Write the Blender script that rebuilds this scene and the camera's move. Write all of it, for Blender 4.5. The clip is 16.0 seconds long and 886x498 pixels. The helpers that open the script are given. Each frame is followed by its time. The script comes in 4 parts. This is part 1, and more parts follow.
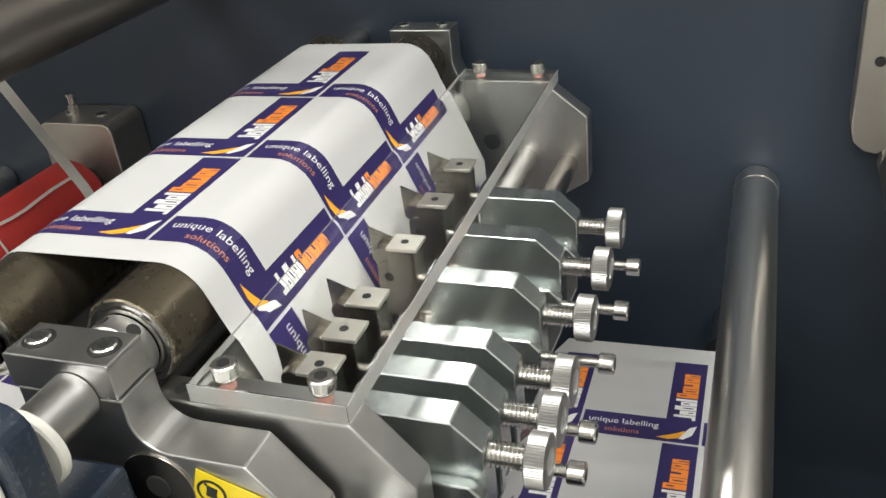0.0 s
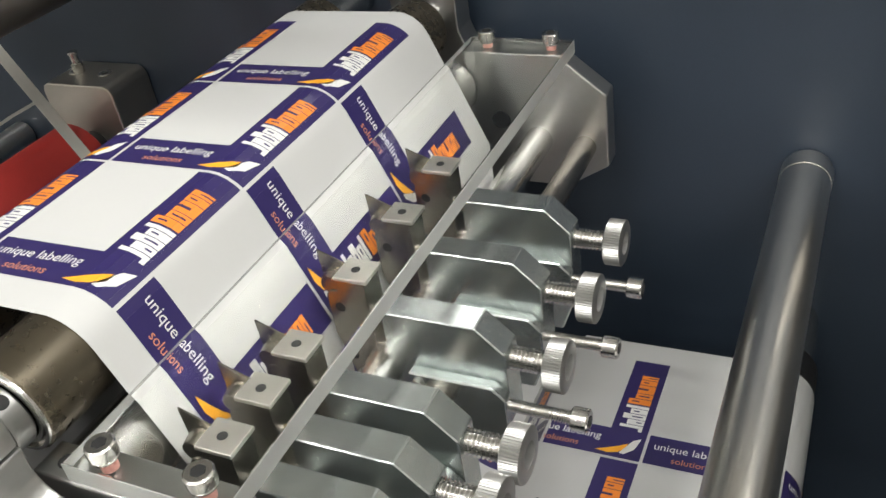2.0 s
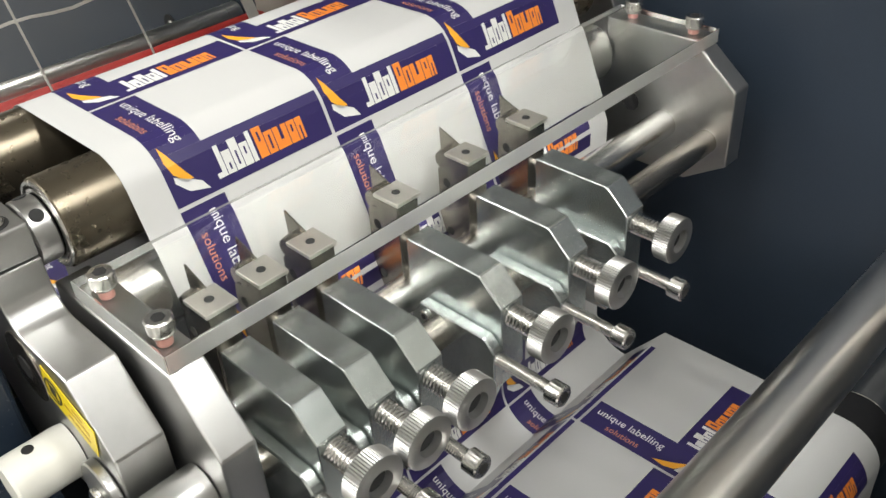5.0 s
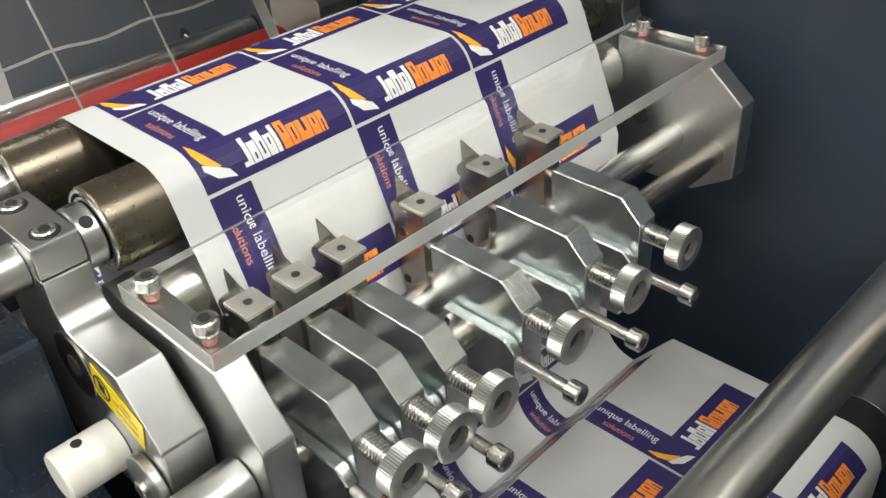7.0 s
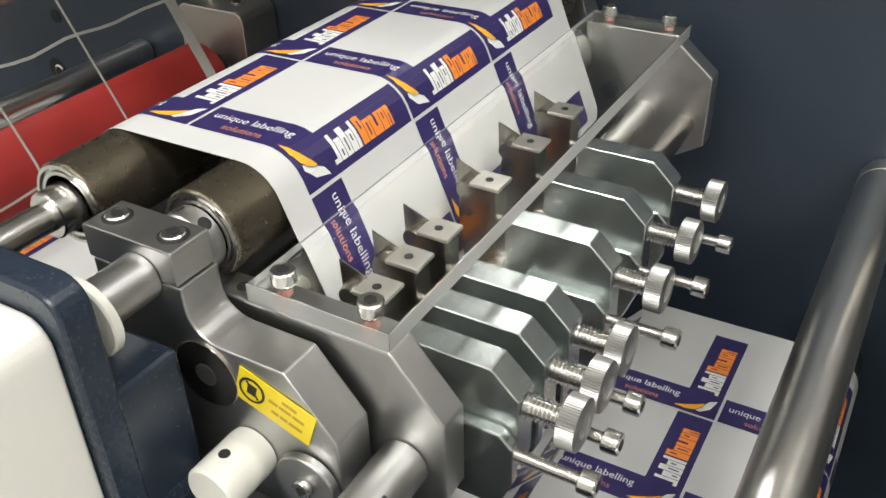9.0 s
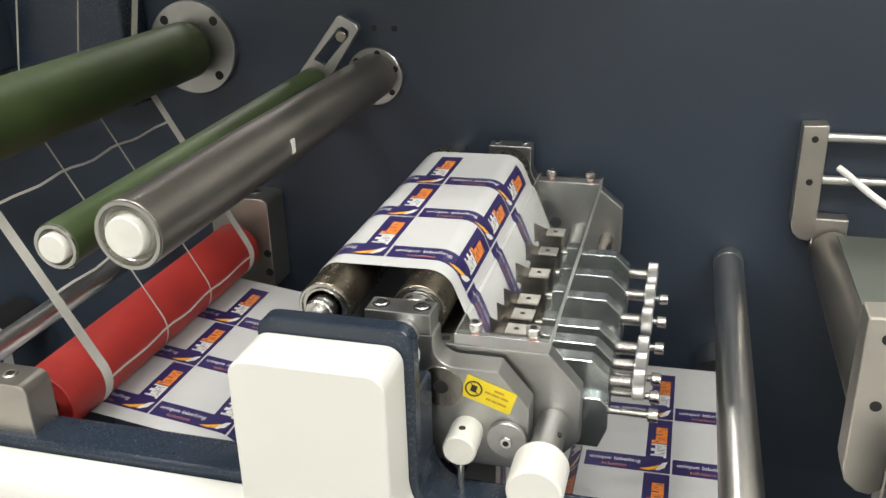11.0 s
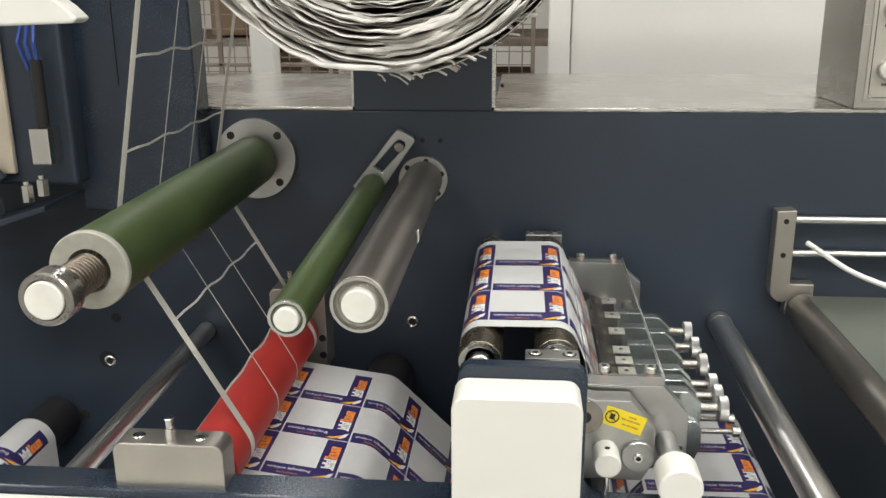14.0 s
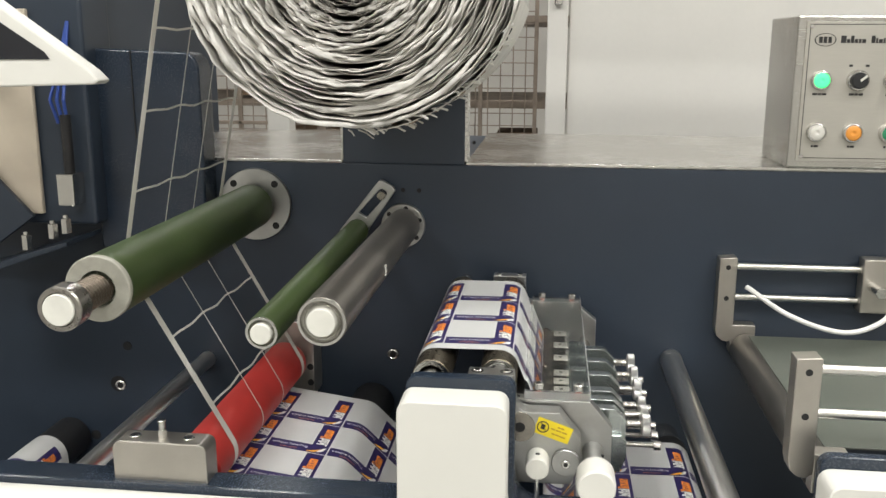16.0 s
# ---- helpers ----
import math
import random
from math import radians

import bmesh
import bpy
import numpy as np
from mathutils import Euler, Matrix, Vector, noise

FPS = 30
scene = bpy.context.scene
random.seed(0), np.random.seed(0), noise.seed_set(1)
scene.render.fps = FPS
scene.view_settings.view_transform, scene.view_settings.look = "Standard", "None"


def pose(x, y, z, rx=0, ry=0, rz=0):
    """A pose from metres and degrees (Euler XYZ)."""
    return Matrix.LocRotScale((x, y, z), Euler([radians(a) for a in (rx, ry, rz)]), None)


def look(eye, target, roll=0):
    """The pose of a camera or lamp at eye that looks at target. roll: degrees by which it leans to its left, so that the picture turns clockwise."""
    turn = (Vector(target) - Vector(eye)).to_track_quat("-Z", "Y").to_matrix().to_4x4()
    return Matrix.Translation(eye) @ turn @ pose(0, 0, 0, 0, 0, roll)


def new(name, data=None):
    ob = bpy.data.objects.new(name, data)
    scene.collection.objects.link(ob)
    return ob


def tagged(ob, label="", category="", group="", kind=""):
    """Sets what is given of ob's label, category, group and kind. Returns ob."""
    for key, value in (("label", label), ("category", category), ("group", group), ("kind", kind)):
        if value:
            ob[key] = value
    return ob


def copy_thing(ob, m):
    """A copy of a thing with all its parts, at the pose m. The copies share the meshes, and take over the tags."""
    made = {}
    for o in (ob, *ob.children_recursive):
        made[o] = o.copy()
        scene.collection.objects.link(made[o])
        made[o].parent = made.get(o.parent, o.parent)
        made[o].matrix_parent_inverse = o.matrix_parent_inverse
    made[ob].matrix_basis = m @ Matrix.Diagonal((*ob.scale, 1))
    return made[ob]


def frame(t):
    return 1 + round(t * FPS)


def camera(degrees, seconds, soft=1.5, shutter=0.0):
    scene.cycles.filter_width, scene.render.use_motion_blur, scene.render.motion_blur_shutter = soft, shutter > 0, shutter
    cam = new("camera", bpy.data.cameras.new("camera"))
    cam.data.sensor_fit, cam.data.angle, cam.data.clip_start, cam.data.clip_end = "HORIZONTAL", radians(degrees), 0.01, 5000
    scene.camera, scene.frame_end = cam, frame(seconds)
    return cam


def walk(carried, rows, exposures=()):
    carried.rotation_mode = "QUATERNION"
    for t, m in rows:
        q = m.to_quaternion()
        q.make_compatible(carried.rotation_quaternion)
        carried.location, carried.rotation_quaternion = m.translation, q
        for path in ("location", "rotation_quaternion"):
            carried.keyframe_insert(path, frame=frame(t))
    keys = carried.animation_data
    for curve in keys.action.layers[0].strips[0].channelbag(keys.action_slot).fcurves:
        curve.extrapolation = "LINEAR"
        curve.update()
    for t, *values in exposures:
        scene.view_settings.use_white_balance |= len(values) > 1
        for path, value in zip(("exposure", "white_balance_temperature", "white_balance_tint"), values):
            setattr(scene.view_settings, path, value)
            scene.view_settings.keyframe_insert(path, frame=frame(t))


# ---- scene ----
cam = camera(52.4, 16.0)
PATH = [
    (0, (0.008, 0.026, 1.385), (-0.627, 1.65, 0.407), -6.4),
    (0.5, (0.017, 0.062, 1.378), (-0.692, 1.624, 0.349), -7.6),
    (1, (0.013, 0.084, 1.379), (-0.732, 1.605, 0.315), -8.1),
    (1.5, (0.006, 0.109, 1.38), (-0.736, 1.611, 0.289), -9.1),
    (2, (0.046, 0.146, 1.394), (-0.76, 1.592, 0.272), -9.5),
    (2.5, (0.104, 0.179, 1.385), (-0.884, 1.506, 0.261), -9.2),
    (3, (0.116, 0.18, 1.391), (-0.955, 1.432, 0.257), -8.3),
    (3.5, (0.139, 0.178, 1.387), (-0.986, 1.375, 0.245), -6.0),
    (4, (0.142, 0.183, 1.384), (-1.018, 1.341, 0.239), -4.7),
    (4.2, (0.134, 0.187, 1.382), (-1.026, 1.34, 0.232), -4.2),
    (6.3, (0.145, 0.191, 1.392), (-1.045, 1.309, 0.236), -3.8),
    (6.5, (0.145, 0.185, 1.393), (-1.043, 1.31, 0.243), -3.6),
    (7, (0.144, 0.165, 1.398), (-1.041, 1.307, 0.261), -3.5),
    (7.5, (0.116, 0.162, 1.395), (-1.031, 1.34, 0.256), -3.4),
    (8, (0.096, 0.162, 1.381), (-1.014, 1.364, 0.231), -2.5),
    (8.2, (0.081, 0.146, 1.382), (-0.977, 1.384, 0.221), -1.8),
    (10.3, (-0.016, -0.221, 1.443), (-0.545, 1.47, 0.514), -2.1),
    (10.5, (-0.021, -0.277, 1.461), (-0.52, 1.437, 0.559), -1.6),
    (11, (-0.059, -0.367, 1.506), (-0.554, 1.407, 0.726), -1.5),
    (11.5, (-0.127, -0.411, 1.518), (-0.595, 1.395, 0.796), -2.5),
    (12, (-0.19, -0.452, 1.515), (-0.574, 1.382, 0.813), -2.0),
    (12.5, (-0.221, -0.496, 1.52), (-0.55, 1.354, 0.835), -1.1),
    (13, (-0.25, -0.541, 1.527), (-0.534, 1.33, 0.879), -0.6),
    (13.5, (-0.291, -0.589, 1.535), (-0.516, 1.302, 0.924), -0.9),
    (14, (-0.316, -0.623, 1.548), (-0.486, 1.288, 0.984), -0.4),
    (14.5, (-0.285, -0.668, 1.551), (-0.46, 1.255, 1.03), -0.3),
    (15, (-0.242, -0.727, 1.568), (-0.423, 1.207, 1.093), 0.3),
    (15.5, (-0.228, -0.768, 1.572), (-0.437, 1.172, 1.133), 0.1),
    (16, (-0.215, -0.78, 1.558), (-0.444, 1.158, 1.122), 0.2),
]
walk(cam, [(t, look(eye, target, roll)) for t, eye, target, roll in PATH], [(0.0, 0.10), (8.2, 0.09), (11.0, 0.06), (13.5, 0.0), (16.0, -0.05)])

# ---- world, lamps and exposure ----
world = bpy.data.worlds.new("hall_air")
scene.world = world
world.use_nodes = True
world.node_tree.nodes["Background"].inputs[0].default_value = (0.9, 0.95, 1.0, 1)
world.node_tree.nodes["Background"].inputs[1].default_value = 0.27


def area_lamp(name, loc, sx, sy, watts, colour=(0.985, 0.98, 0.955)):
    d = bpy.data.lights.new(name, "AREA")
    d.shape, d.size, d.size_y, d.energy, d.color = "RECTANGLE", sx, sy, watts, colour
    ob = new(name, d)
    ob.matrix_world = look(loc, (loc[0], loc[1] + 0.001, 0))
    return ob


# rows of fluorescent tubes under the hall's ceiling
LAMPS = [(-2.2, -2.6), (0.0, -2.6), (2.2, -2.6), (-2.2, -0.9), (-0.4, -0.9), (1.3, -0.5), (-1.7, 0.9), (1.3, 0.9), (-1.5, 3.2), (0.8, 3.2)]
for lx, ly in LAMPS:
    area_lamp("tube_light", (lx, ly, 3.34), 1.3, 0.16, 36)


# ---- materials ----
def material(name, colour, rough=0.5, metal=0.0, spec=0.5, grain=0.0, grain_scale=60.0, blot=0.0, blot_scale=6.0,
             bump=0.0, stretch=(1, 1, 1), rough_var=0.0, coat=0.0, glow=None, glow_power=0.0, vary=0.0):
    m = bpy.data.materials.new(name)
    m.use_nodes = True
    nt = m.node_tree
    n, ln = nt.nodes, nt.links
    p = n["Principled BSDF"]
    p.inputs["Roughness"].default_value = rough
    p.inputs["Metallic"].default_value = metal
    p.inputs["Specular IOR Level"].default_value = spec
    p.inputs["Coat Weight"].default_value = coat
    p.inputs["Coat Roughness"].default_value = 0.12
    p.inputs["Base Color"].default_value = (*colour, 1)
    if glow:
        p.inputs["Emission Color"].default_value = (*glow, 1)
        p.inputs["Emission Strength"].default_value = glow_power
    if not (grain or blot or bump or rough_var or vary):
        return m
    tc = n.new("ShaderNodeTexCoord")
    mp = n.new("ShaderNodeMapping")
    mp.inputs["Scale"].default_value = stretch
    ln.new(tc.outputs["Object"], mp.inputs["Vector"])
    fine = n.new("ShaderNodeTexNoise")
    fine.inputs["Scale"].default_value, fine.inputs["Detail"].default_value = grain_scale, 5
    ln.new(mp.outputs[0], fine.inputs["Vector"])
    wide = n.new("ShaderNodeTexNoise")
    wide.inputs["Scale"].default_value, wide.inputs["Detail"].default_value = blot_scale, 4
    ln.new(tc.outputs["Object"], wide.inputs["Vector"])
    base = n.new("ShaderNodeMix")
    base.data_type = "RGBA"
    base.inputs[6].default_value = (*[min(1, c * (1 - grain)) for c in colour], 1)
    base.inputs[7].default_value = (*[min(1, c * (1 + grain)) for c in colour], 1)
    ln.new(fine.outputs[0], base.inputs[0])
    last = base.outputs[2]
    if blot:
        b2 = n.new("ShaderNodeMix")
        b2.data_type, b2.blend_type = "RGBA", "MULTIPLY"
        b2.inputs[0].default_value = 1.0
        ramp = n.new("ShaderNodeMapRange")
        ramp.inputs[1].default_value, ramp.inputs[2].default_value = 0.35, 0.65
        ramp.inputs[3].default_value, ramp.inputs[4].default_value = 1 - blot, 1.0
        ln.new(wide.outputs[0], ramp.inputs[0])
        ln.new(last, b2.inputs[6])
        ln.new(ramp.outputs[0], b2.inputs[7])
        last = b2.outputs[2]
    if vary:
        info = n.new("ShaderNodeObjectInfo")
        b3 = n.new("ShaderNodeMix")
        b3.data_type, b3.blend_type = "RGBA", "MULTIPLY"
        b3.inputs[0].default_value = 1.0
        r3 = n.new("ShaderNodeMapRange")
        r3.inputs[3].default_value, r3.inputs[4].default_value = 1 - vary, 1.0
        ln.new(info.outputs["Random"], r3.inputs[0])
        ln.new(last, b3.inputs[6])
        ln.new(r3.outputs[0], b3.inputs[7])
        last = b3.outputs[2]
    ln.new(last, p.inputs["Base Color"])
    if rough_var:
        rr = n.new("ShaderNodeMapRange")
        rr.inputs[1].default_value, rr.inputs[2].default_value = 0.3, 0.7
        rr.inputs[3].default_value, rr.inputs[4].default_value = max(0.02, rough - rough_var), min(1, rough + rough_var)
        mixn = n.new("ShaderNodeMath")
        mixn.operation = "ADD"
        half = n.new("ShaderNodeMath")
        half.operation = "MULTIPLY"
        half.inputs[1].default_value = 0.5
        ln.new(fine.outputs[0], mixn.inputs[0])
        ln.new(wide.outputs[0], mixn.inputs[1])
        ln.new(mixn.outputs[0], half.inputs[0])
        ln.new(half.outputs[0], rr.inputs[0])
        ln.new(rr.outputs[0], p.inputs["Roughness"])
    if bump:
        bp = n.new("ShaderNodeBump")
        bp.inputs["Strength"].default_value, bp.inputs["Distance"].default_value = bump, 0.0006
        ln.new(fine.outputs[0], bp.inputs["Height"])
        ln.new(bp.outputs[0], p.inputs["Normal"])
    return m


NAVY = material("navy_paint", (0.029, 0.041, 0.060), 0.40, grain=0.12, grain_scale=900, blot=0.25, blot_scale=3, bump=0.05, rough_var=0.06)
NAVY_SMOOTH = material("navy_gloss_cover", (0.020, 0.030, 0.047), 0.26, grain=0.1, grain_scale=400, blot=0.2, rough_var=0.06)
ALU = material("machined_aluminium", (0.51, 0.51, 0.495), 0.36, 1.0, grain=0.03, grain_scale=200, blot=0.12, blot_scale=25, rough_var=0.03)
ZINC = material("milled_zinc_block", (0.56, 0.60, 0.585), 0.26, 0.95, grain=0.04, grain_scale=120, blot=0.20, blot_scale=55)
TOOL = material("tool_steel_holder", (0.37, 0.34, 0.30), 0.27, 1.0, grain=0.04, grain_scale=120, blot=0.2, blot_scale=60)
STEEL = material("bright_steel", (0.68, 0.67, 0.64), 0.24, 1.0, grain=0.02, grain_scale=200, blot=0.08, blot_scale=30, rough_var=0.03)
CHROME = material("ground_chrome_roller", (0.82, 0.80, 0.76), 0.28, 1.0, grain=0.015, grain_scale=150, blot=0.06, blot_scale=9)
NICKEL = material("satin_nickel_plate", (0.56, 0.53, 0.48), 0.42, 1.0, grain=0.06, grain_scale=900, blot=0.1, blot_scale=20, bump=0.15, rough_var=0.05)
BRONZE = material("dark_anodised_roller", (0.17, 0.145, 0.105), 0.28, 0.85, grain=0.05, grain_scale=200, blot=0.2, blot_scale=12, rough_var=0.03)
GREYROLL = material("grey_anodised_roller", (0.20, 0.185, 0.165), 0.33, 0.8, grain=0.05, grain_scale=200, blot=0.16, blot_scale=10, rough_var=0.04)
GREEN = material("green_rubber", (0.034, 0.056, 0.013), 0.5, grain=0.15, grain_scale=500, blot=0.2, blot_scale=10, bump=0.12, rough_var=0.08)
RED = material("red_rubber", (0.42, 0.032, 0.026), 0.5, grain=0.1, grain_scale=500, blot=0.2, blot_scale=14, bump=0.1, rough_var=0.08)
BLACK = material("black_rubber", (0.012, 0.012, 0.013), 0.5, grain=0.2, grain_scale=300, rough_var=0.1)
# near-black for the shade inside bores, sockets and a seam, painted on solid discs
RECESS_SHADE = material("recess_shade", (0.01, 0.01, 0.01), 0.7)
WHITE = material("white_powder_coat", (0.68, 0.67, 0.62), 0.38, grain=0.02, grain_scale=900, blot=0.06, blot_scale=5, bump=0.08, rough_var=0.05)
CAPWHITE = material("white_end_cap", (0.68, 0.67, 0.61), 0.4, blot=0.10, blot_scale=40, grain=0.02)
PAPER = material("label_paper", (0.55, 0.55, 0.535), 0.36, grain=0.015, grain_scale=800, blot=0.03, blot_scale=8, spec=0.4)
WASTE = material("waste_paper_strip", (0.66, 0.64, 0.58), 0.55, grain=0.05, grain_scale=300, blot=0.12, blot_scale=20)
COIL = material("crumpled_waste_edge", (0.60, 0.58, 0.54), 0.65, grain=0.12, grain_scale=60, blot=0.2, blot_scale=24, bump=0.3)
INK_NAVY = material("navy_ink", (0.030, 0.022, 0.098), 0.3, grain=0.05, grain_scale=500, spec=0.5)
INK_WHITE = material("white_ink", (0.70, 0.70, 0.67), 0.38, grain=0.02, grain_scale=400)
INK_ORANGE = material("orange_ink", (0.80, 0.24, 0.035), 0.36, grain=0.05, grain_scale=400)
INK_YELLOW = material("amber_ink", (0.82, 0.38, 0.03), 0.36, grain=0.05, grain_scale=400)
INK_TAN = material("tan_ink", (0.56, 0.22, 0.12), 0.38, grain=0.05, grain_scale=400)
STICKER = material("yellow_sticker", (0.80, 0.62, 0.02), 0.35, grain=0.03, grain_scale=300, blot=0.08, blot_scale=60)
PRINT_BLACK = material("black_print", (0.02, 0.02, 0.02), 0.45)
PRINT_OLIVE = material("faded_print", (0.45, 0.28, 0.02), 0.45)
PANELSTEEL = material("brushed_control_face", (0.50, 0.48, 0.43), 0.42, 0.6, grain=0.05, grain_scale=500, stretch=(0.1, 1, 1), blot=0.06)
BRUSHED = material("brushed_stainless", (0.60, 0.59, 0.56), 0.26, 1.0, grain=0.06, grain_scale=400, stretch=(0.1, 1, 1), blot=0.1, blot_scale=5, rough_var=0.06)
BELT = material("grey_green_belt", (0.11, 0.12, 0.10), 0.4, grain=0.08, grain_scale=300, blot=0.15, blot_scale=8, rough_var=0.06)
CABLE = material("white_cable", (0.74, 0.73, 0.70), 0.45)
LAMP_GREEN = material("lit_green_lens", (0.1, 0.8, 0.3), 0.3, glow=(0.04, 1.0, 0.22), glow_power=1.3)
LENS_ORANGE = material("amber_lens", (0.75, 0.30, 0.05), 0.3)
LENS_WHITE = material("clear_lens", (0.62, 0.60, 0.55), 0.3)
LENS_DKGREEN = material("dark_green_lens", (0.03, 0.25, 0.12), 0.3)
WALLPAINT = material("hall_wall_paint", (0.62, 0.60, 0.56), 0.7, grain=0.04, grain_scale=40, blot=0.12, blot_scale=1.5)
DOORWHITE = material("white_door_panel", (0.76, 0.74, 0.69), 0.5, grain=0.02, grain_scale=60, blot=0.05, blot_scale=2)
FLOORPAINT = material("grey_epoxy_floor", (0.42, 0.42, 0.40), 0.4, grain=0.1, grain_scale=60, blot=0.2, blot_scale=2, rough_var=0.1)
CAGE = material("rusty_cage_wire", (0.34, 0.28, 0.23), 0.6, 0.3, grain=0.2, grain_scale=60, blot=0.3, blot_scale=9)
SCREEN = material("dark_screen_glass", (0.015, 0.016, 0.02), 0.12)
BLUE = material("blue_hose", (0.03, 0.07, 0.30), 0.4)
CARTON = material("brown_carton", (0.32, 0.22, 0.14), 0.75, grain=0.1, grain_scale=40, blot=0.2, blot_scale=5, vary=0.4)
CREAM = material("cream_painted_panel", (0.55, 0.48, 0.38), 0.5, grain=0.04, grain_scale=60, blot=0.15, blot_scale=9)
TUBE = material("lit_tube", (0.9, 0.9, 0.9), 0.4, glow=(1, 0.97, 0.92), glow_power=5.0)
PADSTEEL = material("worn_clamp_pad", (0.82, 0.79, 0.73), 0.44, 1.0, grain=0.05, grain_scale=300, blot=0.12, blot_scale=60)


def acrylic():
    m = bpy.data.materials.new("clear_acrylic")
    m.use_nodes = True
    p = m.node_tree.nodes["Principled BSDF"]
    p.inputs["Base Color"].default_value = (0.83, 0.84, 0.815, 1)
    p.inputs["Roughness"].default_value = 0.03
    p.inputs["IOR"].default_value = 1.3
    p.inputs["Transmission Weight"].default_value = 1.0
    return m


ACRYLIC = acrylic()
SAWN = acrylic()
SAWN.name = "sawn_acrylic_edge"
SAWN.node_tree.nodes["Principled BSDF"].inputs["Roughness"].default_value = 0.45
SAWN.node_tree.nodes["Principled BSDF"].inputs["Transmission Weight"].default_value = 0.8
SAWN.node_tree.nodes["Principled BSDF"].inputs["Base Color"].default_value = (0.76, 0.77, 0.74, 1)
FROST = material("bare_sleeve_end", (0.33, 0.32, 0.27), 0.5, grain=0.06, grain_scale=300, blot=0.2, blot_scale=50)
RESIDUE = material("red_thread_glue", (0.50, 0.24, 0.20), 0.4)
SPRING = material("dark_spring_steel", (0.11, 0.09, 0.07), 0.36, 0.9, grain=0.1, grain_scale=200)
COLLAR = material("dull_turned_steel", (0.40, 0.38, 0.35), 0.3, 1.0, grain=0.06, grain_scale=300, blot=0.15, blot_scale=40, rough_var=0.06)


# ---- building blocks ----
def base(ob):
    v = Vector((0, 0, 0))
    while ob:
        v += ob.location
        ob = ob.parent
    return v


def part(name, bm, mat, parent=None, label="", smooth=35):
    """One mesh object from a bmesh in world metres, under a thing or a part."""
    me = bpy.data.meshes.new(name)
    bmesh.ops.recalc_face_normals(bm, faces=bm.faces)
    off = base(parent)
    for v in bm.verts:
        v.co -= off
    for f in bm.faces:
        f.smooth = True
    lim = radians(smooth)
    areas = {f: f.calc_area() for f in bm.faces}
    for e in bm.edges:
        if len(e.link_faces) != 2:
            e.smooth = False
            continue
        a, b = (areas[f] for f in e.link_faces)
        turn = e.calc_face_angle(0)
        e.smooth = turn < lim and (turn < radians(11) or max(a, b) < 6 * min(a, b))
    bm.to_mesh(me)
    bm.free()
    me.materials.append(mat)
    ob = new(name, me)
    if parent:
        ob.parent = parent
    return tagged(ob, label)


def thing(name, loc, label, category, group="", kind=""):
    ob = new(name)
    ob.location = loc
    ob.empty_display_size = 0.02
    return tagged(ob, label, category, group, kind)


def solo(name, bm, mat, label, category="", kind="", group=""):
    ob = part(name, bm, mat)
    return tagged(ob, label, category, group, kind)


def bevel(bm, w, seg=2, angle=30):
    if w:
        ed = [e for e in bm.edges if len(e.link_faces) == 2 and e.calc_face_angle(0) > radians(angle)]
        bmesh.ops.bevel(bm, geom=ed, offset=w, segments=seg, profile=0.5, affect="EDGES", clamp_overlap=True)
    return bm


def box(x0, x1, y0, y1, z0, z1, w=0.0, seg=2):
    bm = bmesh.new()
    bmesh.ops.create_cube(bm, size=1.0)
    for v in bm.verts:
        v.co = Vector(((x0 + x1) / 2 + v.co.x * (x1 - x0), (y0 + y1) / 2 + v.co.y * (y1 - y0), (z0 + z1) / 2 + v.co.z * (z1 - z0)))
    return bevel(bm, w, seg)


def prism(profile, y0, y1, w=0.0, seg=2):
    """A plate of the outline (x, z), from y0 to y1."""
    bm = bmesh.new()
    a = [bm.verts.new((x, y0, z)) for x, z in profile]
    b = [bm.verts.new((x, y1, z)) for x, z in profile]
    bm.faces.new(a)
    bm.faces.new(b[::-1])
    k = len(profile)
    for i in range(k):
        bm.faces.new((a[i], b[i], b[(i + 1) % k], a[(i + 1) % k]))
    bmesh.ops.recalc_face_normals(bm, faces=bm.faces)
    return bevel(bm, w, seg, 12)


AXES = {"x": ((0, 1, 0), (0, 0, 1), (1, 0, 0)), "y": ((1, 0, 0), (0, 0, 1), (0, 1, 0)), "z": ((1, 0, 0), (0, 1, 0), (0, 0, 1))}


def lathe(profile, at, axis="y", seg=48, wave=None):
    """A turned body: profile of (place along the axis, radius), about the axis through at."""
    u, v, w = (Vector(c) for c in AXES[axis])
    at = Vector(at)
    bm = bmesh.new()
    rings = []
    for d, r in profile:
        if r < 1e-6:
            rings.append([bm.verts.new(at + w * d)])
            continue
        ring = []
        for i in range(seg):
            a = 2 * math.pi * i / seg
            rr = r * (wave(i, d) if wave else 1)
            ring.append(bm.verts.new(at + w * d + (u * math.cos(a) + v * math.sin(a)) * rr))
        rings.append(ring)
    for p, q in zip(rings, rings[1:]):
        if len(p) == 1 and len(q) == 1:
            continue
        for i in range(seg):
            j = (i + 1) % seg
            if len(p) == 1:
                bm.faces.new((p[0], q[i], q[j]))
            elif len(q) == 1:
                bm.faces.new((p[i], p[j], q[0]))
            else:
                bm.faces.new((p[i], p[j], q[j], q[i]))
    return bm


def rod(at, axis, d0, d1, r, seg=32, c=0.0006):
    return lathe([(d0, 0), (d0, r - c), (d0 + c, r), (d1 - c, r), (d1, r - c), (d1, 0)], at, axis, seg)


def join(*bms):
    out = bmesh.new()
    for b in bms:
        me = bpy.data.meshes.new("tmp")
        b.to_mesh(me)
        out.from_mesh(me)
        b.free()
        bpy.data.meshes.remove(me)
    return out


